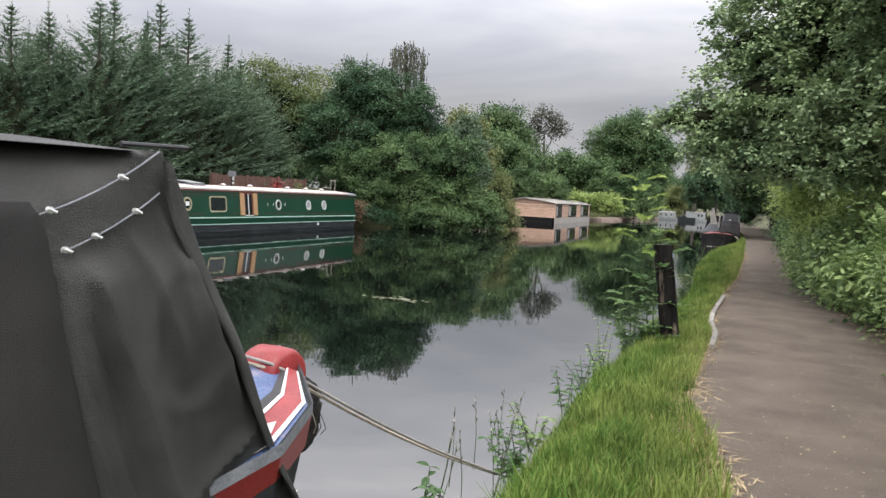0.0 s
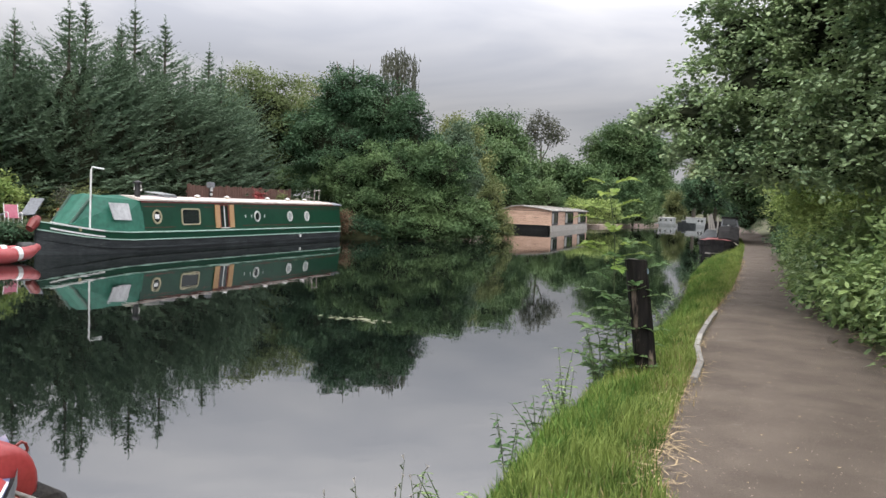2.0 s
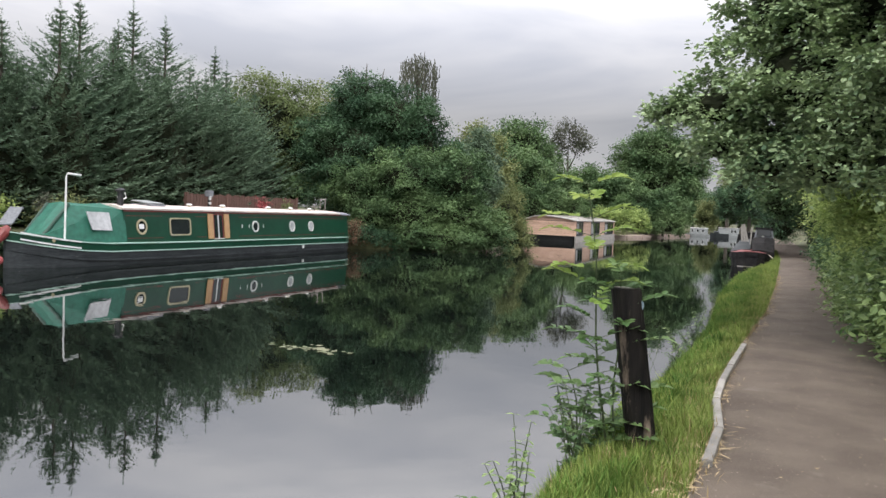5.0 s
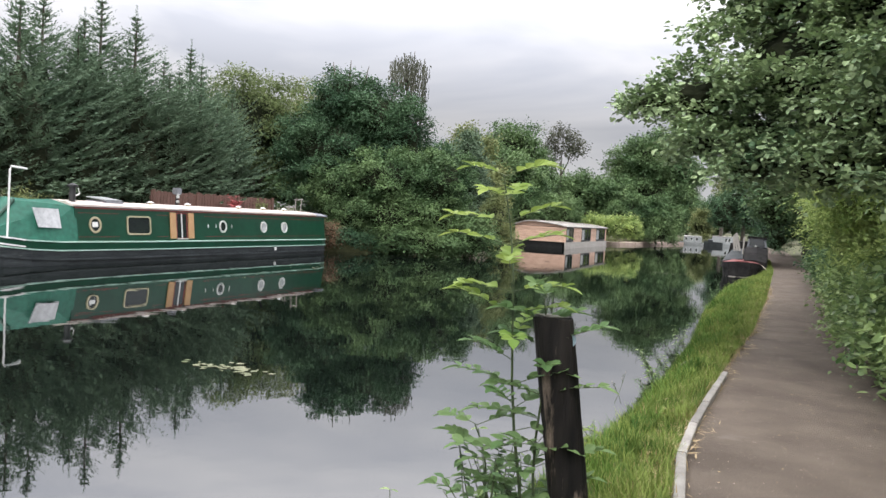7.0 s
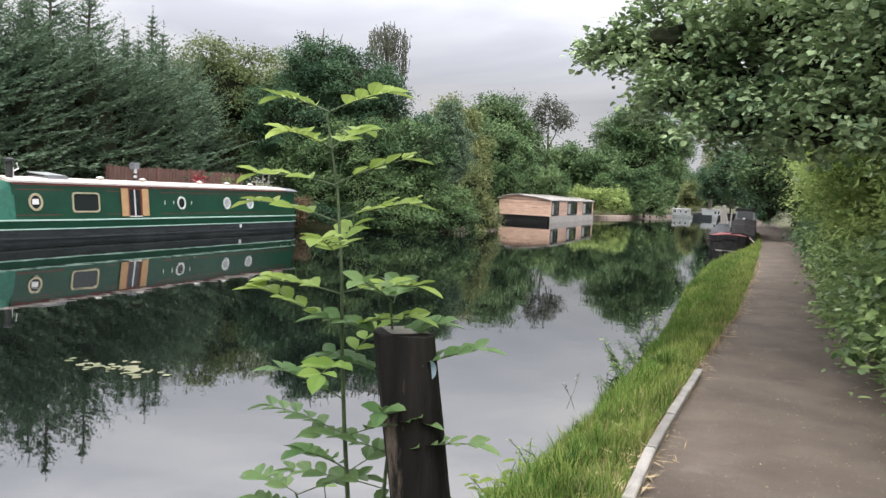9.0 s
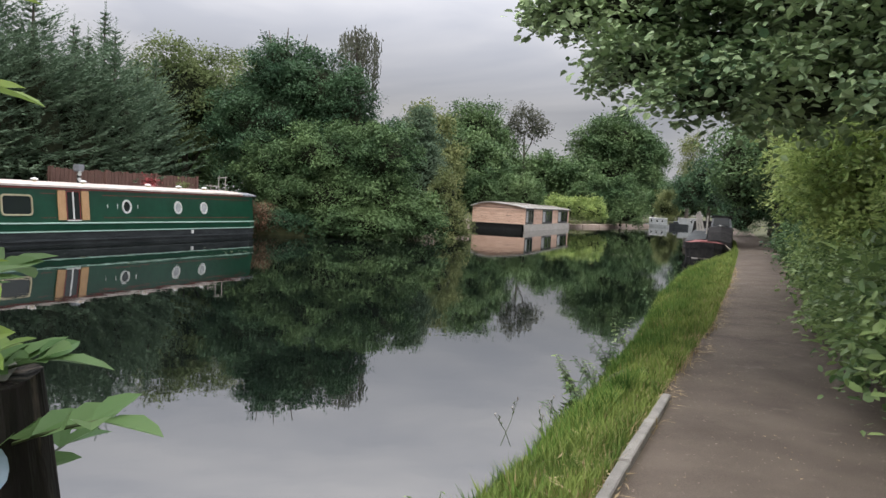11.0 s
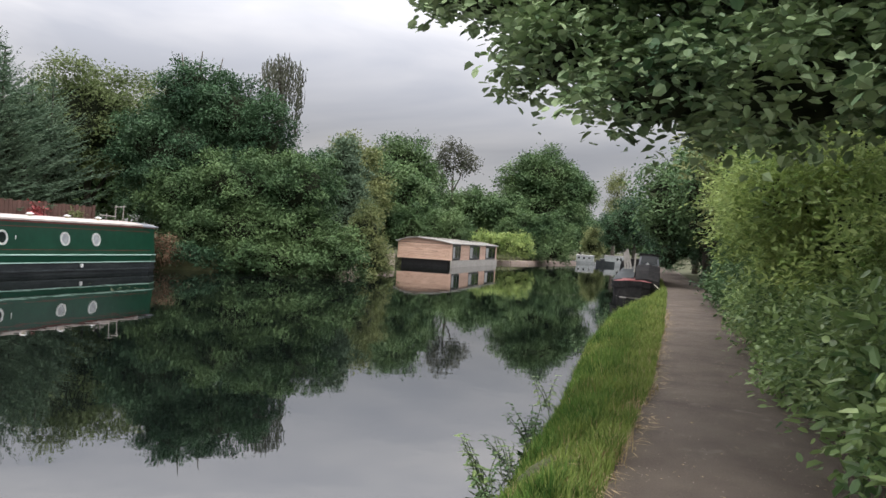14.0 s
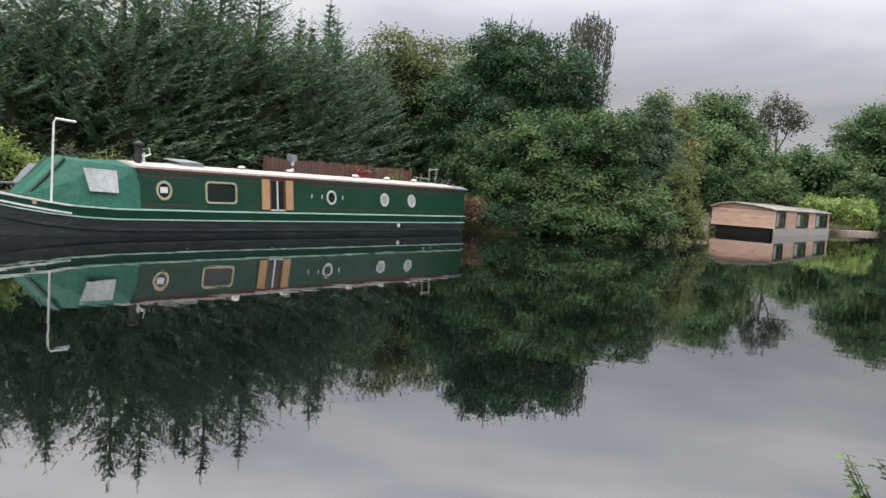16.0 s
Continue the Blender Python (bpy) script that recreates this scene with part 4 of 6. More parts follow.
def green_narrowboat():
    b = thing("narrowboat", "long dark green narrowboat with cream roof and canvas bow cover", "narrowboat", pose(-17.53, 16.4, WATER, 0, 0, 94.73))
    L = 17.35
    beam = [(0, 0.04), (0.35, 0.3), (0.8, 0.55), (1.4, 0.8), (2.2, 0.98), (3.2, 1.05), (16.4, 1.05), (16.9, 0.9), (17.2, 0.62), (L, 0.3)]
    sheer = [(0, 0.93), (0.8, 0.80), (1.6, 0.70), (2.6, 0.63), (4, 0.60), (L, 0.60)]
    us = [0, 0.18, 0.35, 0.8, 1.4, 2.2, 3.2, 6, 9, 12, 15, 16.4, 16.7, 16.9, 17.2, L]

    def band(lo, hi, grow, flare=0.0):
        out = []
        for u in us:
            h, s = lerp(u, beam) + grow, lerp(u, sheer)
            z0, z1 = lo(s), hi(s)
            out.append([(u, 1.05 - h * (1 - flare), z0), (u, 1.05 - h, z1), (u, 1.05 + h, z1), (u, 1.05 + h * (1 - flare), z0)])
        return loft(out)

    part("hull", band(lambda s: -0.35, lambda s: s - 0.22, 0.0, 0.08), M_BLACK_HULL, b, "black hull with worn waterline")
    part("rubbing_strake", band(lambda s: s - 0.48, lambda s: s - 0.43, 0.02), M_BLACK_HULL, b)
    part("gunwale_band", band(lambda s: s - 0.22, lambda s: s, 0.012), M_GREEN_PAINT, b)
    part("lower_line", band(lambda s: s - 0.235, lambda s: s - 0.205, 0.03), M_LINE, b, "pale green painted line")
    part("upper_line", band(lambda s: s - 0.01, lambda s: s + 0.02, 0.028), M_LINE, b, "pale green painted line")
    prof = [(0.13, 0.58), (0.24, 1.58), (0.55, 1.66), (1.05, 1.69), (1.55, 1.66), (1.86, 1.58), (1.97, 0.58)]
    part("cabin", loft([[(u, y, z) for y, z in prof] for u in (3.95, 8, 12, 16.85)]), M_GREEN_PAINT, b)
    roof = [(0.19, 1.575), (0.185, 1.625), (0.55, 1.70), (1.05, 1.73), (1.55, 1.70), (1.915, 1.625), (1.91, 1.575)]
    part("roof", loft([[(u, y, z) for y, z in roof] for u in (3.88, 8, 12, 16.2)]), M_ROOF, b, "pinkish cream roof edge")
    part("roof_end", loft([[(u, y, z - 0.03) for y, z in roof] for u in (16.2, 17.05)]), M_GREYFAB, b)
    side = Matrix.Translation((0, 0.13, 0.6)) @ Matrix.Rotation(radians(-6.28), 4, "X")
    part("maroon_trim", moved(box(3.95, 16.85, -0.012, 0.0, 0.925, 0.965), side), M_MAROON, b)
    for u0, u1 in ((4.05, 5.5), (7.0, 7.5), (9.2, 16.6)):
        part("coach_line", moved(box(u0, u1, -0.004, 0.0, 0.80, 0.815), side), M_MAROON, b)
        part("coach_line", moved(box(u0, u1, -0.004, 0.0, 0.14, 0.153), side), M_MAROON, b)
    for u, r in ((4.62, 0.215), (10.15, 0.195), (12.5, 0.195), (13.85, 0.195)):
        p = part("porthole", moved(ring((u, -0.03, 0.48), (1, 0, 0), (0, 0, 1), (r, r * 1.08), (r * 0.74, r * 0.8), (0, 1, 0), 0.03), side), M_CHROME if u > 5 else M_BRASS, b, "pale metal porthole rim", smooth=False)
        part("pane", moved(disc((u, -0.006, 0.48), (1, 0, 0), (0, 0, 1), r * 0.76, r * 0.82), side), M_GLASS if u < 12 else M_TENT_WIN, p)
        if u < 5:
            part("curtain", moved(box(u - 0.1, u + 0.1, -0.012, -0.008, 0.42, 0.56), side), M_WHITE, p)
        for k in range(8):
            a = k * math.tau / 8
            part("bolt", moved(box(u + r * 0.87 * math.cos(a) - 0.01, u + r * 0.87 * math.cos(a) + 0.01, -0.036, -0.03, 0.48 + r * 0.93 * math.sin(a) - 0.01, 0.48 + r * 0.93 * math.sin(a) + 0.01), side), M_BRASS, p)
    w = part("window", moved(frame_rect(5.78, 6.74, 0.20, 0.76, 0.045, -0.03, 0.0, 0.1), side), M_BRASS, b, "rounded pale brass window frame")
    part("pane", moved(box(5.81, 6.71, -0.008, -0.004, 0.23, 0.73), side), M_GLASS, w)
    d = part("side_hatch", moved(frame_rect(7.85, 8.35, 0.07, 0.9, 0.03, -0.02, 0.0, 0.02), side), M_MAROON, b, "open side hatch")
    part("pane", moved(box(7.88, 8.32, -0.008, -0.004, 0.1, 0.87), side), M_GLASS, d)
    part("mullion", moved(box(8.075, 8.125, -0.018, -0.008, 0.1, 0.87), side), M_CHROME, d)
    part("sill", moved(box(7.86, 8.34, -0.05, 0.0, 0.055, 0.085), side), M_CHROME, d)
    for u in (7.55, 8.38):
        s = part("hatch_door", moved(box(u, u + 0.27, -0.045, -0.012, 0.08, 0.9, 0.008), side), M_OAK, b, "varnished wooden hatch door")
        for z in (0.2, 0.5, 0.8):
            part("batten", moved(box(u + 0.02, u + 0.25, -0.052, -0.046, z - 0.012, z + 0.012), side), M_OAK, s)
    for u in (9.35, 9.75, 10.6):
        part("fixing", moved(tube([(u, -0.03, 0.43), (u + 0.01, -0.03, 0.55)], 0.013, 6), side), M_CHROME, b)
    part("drain_fitting", box(13.0, 13.1, -0.04, 0.02, 0.22, 0.34, 0.01), M_WHITE, b)
    # roof furniture
    c = part("chimney", tube([(4.15, 0.55, 1.6), (4.15, 0.55, 2.12)], 0.085, 12), M_BLACK, b, "black stove chimney")
    part("cap", tube([(4.15, 0.55, 2.10), (4.15, 0.55, 2.15), (4.15, 0.55, 2.2)], [0.14, 0.14, 0.03], 12), M_BLACK, c)
    g = part("wind_generator", tube([(4.45, 0.8, 1.68), (4.45, 0.8, 1.95)], 0.03, 8), M_CHROME, b, "small white roof ornament")
    for s in (-1, 1):
        part("blade", tube([(4.45 + 0.03 * s, 0.8, 1.86), (4.45 + 0.17 * s, 0.8, 1.92), (4.45 + 0.12 * s, 0.8, 2.07)], 0.022, 6), M_WHITE, g)
    h = part("roof_hatch", box(5.3, 5.95, 0.5, 1.3, 1.68, 1.76, 0.01), M_GREYFAB, b)
    part("lid", moved(box(-0.34, 0.34, -0.36, 0.36, 0, 0.03, 0.01), Matrix.Translation((5.6, 0.9, 1.80)) @ Matrix.Rotation(radians(6), 4, "X")), M_PALEGREY, h, "pale grey hatch lid")
    for u in (7.3, 9.0, 11.7, 13.2, 14.6):
        v = part("mushroom_vent", tube([(u, 0.75, 1.7), (u, 0.75, 1.77)], 0.06, 10), M_BRASS, b)
        part("cap", tube([(u, 0.75, 1.76), (u, 0.75, 1.79), (u, 0.75, 1.815)], [0.11, 0.1, 0.03], 12), M_WHITE, v)
    for u in (14.9, 15.35, 15.75):
        part("roof_rack_post", tube([(u, 0.7, 1.7), (u + 0.03, 0.7, 2.25 if u > 15 else 1.95)], 0.018, 6), M_GREYWOOD, b)
    part("roof_rack_rail", tube([(15.3, 0.7, 2.18), (15.85, 0.7, 2.22)], 0.018, 6), M_GREYWOOD, b)
    part("roof_rack_rail", tube([(14.6, 0.7, 1.88), (15.4, 0.7, 1.86)], 0.018, 6), M_GREYWOOD, b)
    # bow cover and rails
    tent = bmesh.new()
    rows = [[(0.95, 1.05, 0.92)] * 5, [(2.05, 0.3, 0.66), (2.15, 0.42, 1.2), (2.1, 0.72, 1.66), (2.1, 1.05, 1.74), (2.1, 1.6, 1.66)], [(3.0, 0.08, 0.58), (3.0, 0.18, 1.1), (3.0, 0.42, 1.62), (3.0, 1.05, 1.70), (3.0, 1.7, 1.6)], [(4.0, 0.09, 0.57), (4.0, 0.17, 1.1), (4.0, 0.27, 1.57), (4.0, 1.05, 1.73), (4.0, 1.85, 1.6)]]
    vs = [[tent.verts.new((p[0], p[1], p[2])) for p in r] for r in rows[1:]]
    for r, s in zip(vs, vs[1:]):
        for k in range(4):
            tent.faces.new((r[k], r[k + 1], s[k + 1], s[k]))
    apex = [tent.verts.new((1.0, y, 0.86)) for y in (0.62, 0.75, 0.9, 1.05, 1.3)]
    for k in range(4):
        tent.faces.new((apex[k], apex[k + 1], vs[0][k + 1], vs[0][k]))
    t = part("bow_cover", tent, M_TENT, b, "green canvas bow cover")
    md = t.modifiers.new("thick", "SOLIDIFY")
    md.thickness = 0.015
    part("cover_window", loft([[(2.5, 0.16, 1.0), (2.38, 0.30, 1.5), (2.38, 0.33, 1.5), (2.5, 0.19, 1.0)], [(3.3, 0.095, 0.98), (3.35, 0.275, 1.48), (3.35, 0.305, 1.48), (3.3, 0.125, 0.98)]]), M_TENT_WIN, t, "creased grey plastic window")
    for y in (0.35, 1.75):
        part("cover_frame", tube([(1.0, 1.05 + (y - 1.05) * 0.5, 0.78), (2.08, 0.7 if y < 1 else 1.5, 1.68)], 0.05, 7), M_GREEN_PAINT, b)
    part("cover_frame", tube([(1.75, 0.5, 0.7), (2.0, 0.75, 1.5)], 0.05, 7), M_GREEN_PAINT, b)
    part("foredeck", loft([[(0.3, 0.85, 0.84), (0.3, 1.25, 0.84), (0.3, 1.25, 0.87), (0.3, 0.85, 0.87)], [(2.2, 0.16, 0.64), (2.2, 1.94, 0.64), (2.2, 1.94, 0.68), (2.2, 0.16, 0.68)]]), M_GREEN_PAINT, b)
    for dz in (0.0, -0.17):
        part("bow_stripe", loft([[(0.22, 0.70, 0.94 + dz), (0.22, 0.67, 0.94 + dz), (0.22, 0.67, 0.90 + dz), (0.22, 0.70, 0.90 + dz)], [(0.8, 0.485, 0.845 + dz), (0.8, 0.46, 0.845 + dz), (0.8, 0.46, 0.805 + dz), (0.8, 0.485, 0.805 + dz)], [(1.4, 0.235, 0.76 + dz), (1.4, 0.21, 0.76 + dz), (1.4, 0.21, 0.72 + dz), (1.4, 0.235, 0.72 + dz)], [(1.95, 0.10, 0.70 + dz), (1.95, 0.075, 0.70 + dz), (1.95, 0.075, 0.66 + dz), (1.95, 0.10, 0.66 + dz)]]), M_WHITE, b)
    part("name_disc", disc((1.1, 0.33, 0.72), (0.92, -0.39, -0.05), (0, 0, 1), 0.055, 0.055, 12), M_BRASS, b)
    part("bow_fender", tube([(-0.25, 1.05, 0.72), (-0.05, 1.05, 0.9), (0.12, 1.05, 1.02)], [0.12, 0.16, 0.1], 10), M_MAROON, b, "dark red bow fender")
    part("stern_fender", tube([(17.42, 0.9, 0.32), (17.42, 0.9, 0.6)], 0.07, 8), M_WHITE, b)
    part("tiller", tube([(17.2, 1.0, 0.6), (17.25, 1.0, 1.45), (17.45, 0.95, 1.48)], 0.02, 7), M_BRASS, b)
    part("stern_rail", tube([(16.9, 0.3, 0.6), (16.9, 0.3, 1.3), (17.25, 0.6, 1.32), (17.25, 0.6, 0.6)], 0.016, 6), M_BLACK, b)
    part("mast", tube([(1.55, 0.35, 0.6), (1.55, 0.33, 2.42), (1.6, 0.33, 2.5), (2.15, 0.33, 2.47)], 0.028, 8), M_WHITE, b, "thin white mast with a short arm")
    # the bow is shorter and bluffer than the drawn section table
    for ob in b.children_recursive:
        for vert in ob.data.vertices:
            if vert.co.x < 3.95:
                vert.co.x = 3.95 + (vert.co.x - 3.95) * 0.79


green_narrowboat()


def houseboat():
    h = thing("houseboat", "low timber-clad houseboat with shallow weathered grey roof", "houseboat", pose(-17.2, 60.0, WATER - 0.2, 0, 0, 94.8))
    Lh, W = 16.0, 3.8
    part("pontoon", box(0.35, Lh - 0.2, 0.25, W - 0.2, -0.3, 0.72), M_BLACK, h, "black floating hull in shadow")
    part("side_skirt", loft([[(x, -0.12, -0.15), (x, -0.03, 0.66), (x, 0.05, 0.66), (x, 0.0, -0.15)] for x in (0.02, Lh)]), M_GREYWOOD, h, "grey timber skirt along the water")
    part("wall", box(0.03, Lh - 0.03, 0.03, W - 0.03, 0.66, 1.78), M_BLACK, h)
    boards = [box(0, 0.03, 0, W, 0.665 + k * 0.155, 0.665 + k * 0.155 + 0.15) for k in range(7)]
    for bm in boards:
        part("board", bm, M_CEDAR, h)
    part("corner_post", box(-0.012, 0.1, -0.015, 0.1, 0.64, 1.8), M_CEDAR, h)
    for a, b2 in ((0.1, 0.35), (2.6, 5.5), (9.0, 11.3), (15.3, Lh)):
        for k in range(7):
            part("board", box(a, b2, 0.0, 0.03, 0.665 + k * 0.155, 0.665 + k * 0.155 + 0.15), M_CEDAR, h)
    for a, b2 in ((0.35, 2.6), (5.5, 9.0), (11.3, 15.3)):
        w = part("window", frame_rect(a, b2, 0.72, 1.74, 0.09, -0.02, 0.03), M_BLACK, h, "dark framed window")
        part("pane", box(a + 0.05, b2 - 0.05, 0.01, 0.02, 0.76, 1.70), M_GLASS, w)
        n = 3
        for k in range(1, n):
            x = a + (b2 - a) * k / n
            part("mullion", box(x - 0.07, x + 0.07, -0.01, 0.009, 0.8, 1.66), M_BLACK, w)
        # pale strip painted in for the sky's reflection on the panes
        part("pane_reflection", box(a + 0.2, a + (b2 - a) * 0.3, 0.004, 0.008, 0.8, 1.6), M_TENT_WIN, w)
    segs = [(-0.12, 1.78), (0.4, 1.88), (1.2, 2.00), (W * 0.66, 2.10), (W - 0.7, 2.04), (W - 0.3, 1.92), (W + 0.12, 1.78)]
    part("gable", loft([[(x, y, 1.775) for y in (0, W)][:1] + [(x, y, z - 0.03) for y, z in segs[1:-1]] + [(x, W, 1.775)] for x in (0.0, 0.05)]), M_CEDAR, h, "weathered timber gable")
    part("roof", loft([[(x, y, z) for y, z in segs] + [(x, y, z + 0.06) for y, z in segs[::-1]] for x in (-0.18, Lh / 2, Lh + 0.15)]), M_ZINC, h, "pale grey curved roof")
    for k in range(1, 16):
        x = k * Lh / 16
        part("roof_seam", loft([[(x + dx, y, z + 0.062) for y, z in segs] + [(x + dx, y, z + 0.085) for y, z in segs[::-1]] for dx in (-0.02, 0.02)]), M_ZINC, h)
    part("vent_slot", box(-0.006, 0.0, 0.95, 1.35, 1.22, 1.25), M_BLACK, h)


houseboat()


def small_boat(name, label, at, length, beam_w, hull_h, cab, hull_mat, cab_mat, roof_mat, windows):
    b = thing(name, label, "boat", at)
    us = (0, 0.15, 0.35, 0.7, 0.93, 1.0)
    bw = (0.05, 0.55, 0.9, 1.0, 0.95, 0.8)
    part("hull", loft([[(u * length, -w * beam_w / 2 * 0.85, -0.25), (u * length, -w * beam_w / 2, hull_h + 0.12 * (1 - u) ** 2), (u * length, w * beam_w / 2, hull_h + 0.12 * (1 - u) ** 2), (u * length, w * beam_w / 2 * 0.85, -0.25)] for u, w in zip(us, bw)]), hull_mat, b)
    a, c, z = cab
    y = beam_w * 0.42
    part("cabin", loft([[(u, -y, hull_h - 0.02), (u, -y * 0.92, z), (u, y * 0.92, z), (u, y, hull_h - 0.02)] for u in (a, c)]), cab_mat, b)
    part("roof", loft([[(u, -y, z - 0.01), (u, -y, z + 0.03), (u, 0, z + 0.08), (u, y, z + 0.03), (u, y, z - 0.01)] for u in (a - 0.08, c + 0.08)]), roof_mat, b)
    for u0, u1 in windows:
        w = part("window", frame_rect(u0, u1, hull_h + (z - hull_h) * 0.35, hull_h + (z - hull_h) * 0.8, 0.03, -y - 0.015, -y + 0.0), M_WHITE, b)
        part("pane", box(u0 + 0.02, u1 - 0.02, -y - 0.006, -y - 0.001, hull_h + (z - hull_h) * 0.38, hull_h + (z - hull_h) * 0.77), M_GLASS, w)
    return b


small_boat("canal_boat", "small white canal boat moored by the far bend", pose(-18.6, 113, WATER, 0, 0, 4) @ Matrix.Scale(0.68, 4), 4.6, 2.0, 0.4, (0.9, 4.2, 1.6), M_PALEGREY, M_PALEGREY, M_WHITE, ((1.2, 1.6), (2.2, 2.6), (3.2, 3.6)))
small_boat("work_boat", "dark low workboat moored by the far bend", pose(-14.9, 109.5, WATER, 0, 0, 3) @ Matrix.Scale(0.68, 4), 3.4, 1.9, 0.75, (0.8, 1.6, 1.15), M_BLACK_HULL, M_BLACK_HULL, M_GREYFAB, ())
small_boat("canal_boat", "pale grey-green canal boat moored by the far bend", pose(-14.6, 112, WATER, 0, 0, 3) @ Matrix.Scale(0.68, 4), 4.8, 2.1, 0.4, (0.6, 4.3, 1.85), M_PALEGREY, M_PALEGREY, M_ZINC, ((2.9, 3.3), (3.5, 3.9)))


def dark_boat():
    b = thing("moored_boat", "old black boat with red foredeck moored at the towpath", "boat", pose(-3.2, 41.2, WATER, 0, 0, 94.0))
    us = (0, 0.25, 0.7, 1.4, 2.6, 9, 12)
    bw = (0.30, 0.62, 0.82, 0.93, 0.95, 0.95, 0.8)
    sh = (0.66, 0.62, 0.60, 0.60, 0.62, 0.62, 0.62)
    part("hull", loft([[(u, -w * 0.85, -0.3), (u, -w, s), (u, w, s), (u, w * 0.85, -0.3)] for u, w, s in zip(us, bw, sh)]), M_TARRED, b, "black steel hull")
    part("rubbing_strake", loft([[(u, -w - 0.03, s - 0.24), (u, -w - 0.03, s - 0.18), (u, w + 0.03, s - 0.18), (u, w + 0.03, s - 0.24)] for u, w, s in zip(us, bw, sh)]), M_TARRED, b)
    part("waterline_scum", loft([[(u, -w * 0.87 - 0.012, -0.02), (u, -w * 0.88 - 0.012, 0.03), (u, w * 0.88 + 0.012, 0.03), (u, w * 0.87 + 0.012, -0.02)] for u, w in zip(us, bw)]), M_GREYWOOD, b, "pale scum along the waterline")
    part("foredeck", loft([[(u, -w * 0.96, s + 0.005), (u, -w * 0.5, s + 0.05 + 0.07 * u), (u, w * 0.5, s + 0.05 + 0.07 * u), (u, w * 0.96, s + 0.005)] for u, w, s in list(zip(us, bw, sh))[:4]]), M_TARP, b, "faded red painted foredeck")
    part("grey_tarpaulin", loft([[(u, 0.92, 0.62), (u, 0.62, 0.64 + k), (u, 0.05, 0.72 + k), (u, 0.0, 0.62)] for u, k in ((1.0, 0.05), (1.8, 0.24), (2.9, 0.42), (4.4, 0.45))]), M_BLACK_HULL, b, "grey tarpaulin stretched over the hold")
    part("hold_cover", loft([[(u, -0.97, 0.3), (u, -0.93, 1.18 + k), (u, -0.5, 1.28 + k), (u, -0.02, 1.24 + k), (u, 0.0, 0.62)] for u, k in ((0.45, -0.52), (1.0, -0.2), (1.8, 0.0), (3.4, 0.03), (5.6, 0.0))]), M_TARRED, b, "black cover hanging over the side")
    part("cabin", loft([[(u, -0.9, 0.6), (u, -0.8, 1.35), (u, -0.4, 1.46), (u, 0.4, 1.46), (u, 0.8, 1.35), (u, 0.9, 0.6)] for u in (5.7, 11.0)]), M_TARRED, b, "dark cabin")
    w = part("windscreen", loft([[(u, -0.9, 1.26), (u + 0.06, -0.82, 1.70), (u + 0.06, -0.1, 1.72), (u, -0.04, 1.26)] for u in (3.0, 3.04)]), M_GREYFAB, b, "blue-grey windscreen")
    part("pane", loft([[(u, -0.80, 1.33), (u + 0.04, -0.76, 1.64), (u + 0.04, -0.16, 1.65), (u, -0.12, 1.33)] for u in (2.97, 2.985)]), M_GLASS, w)
    part("canopy", loft([[(u, -0.92, 1.62), (u, -0.82, 1.72), (u, -0.1, 1.76), (u, -0.02, 1.64)] for u in (3.02, 4.6)]), M_TARRED, b, "black canopy behind the windscreen")
    part("lamp", tube([(2.9, -0.42, 1.3), (2.84, -0.42, 1.3)], 0.06, 10), M_WHITE, b, "round white lamp")
    part("stem_post", tube([(1.75, 0.08, 0.62), (2.0, 0.06, 1.72)], 0.035, 7), M_GREYWOOD, b, "grey upright timber")
    for k, y in enumerate((0.12, 0.24, 0.36)):
        part("plank", moved(box(-0.02, 0.02, -0.045, 0.045, 0, 0.85 - 0.08 * k, 0.006), Matrix.Translation((2.4, y + 0.1, 1.06)) @ Matrix.Rotation(radians(-14 + 4 * k), 4, "X")), M_GREYWOOD, b, "pale upright plank")
    part("mooring_rope", tube([(0.5, -0.7, 0.6), (0.2, -0.95, 0.4), (-0.2, -1.2, 0.42)], 0.015, 6), M_ROPE, b)


dark_boat()


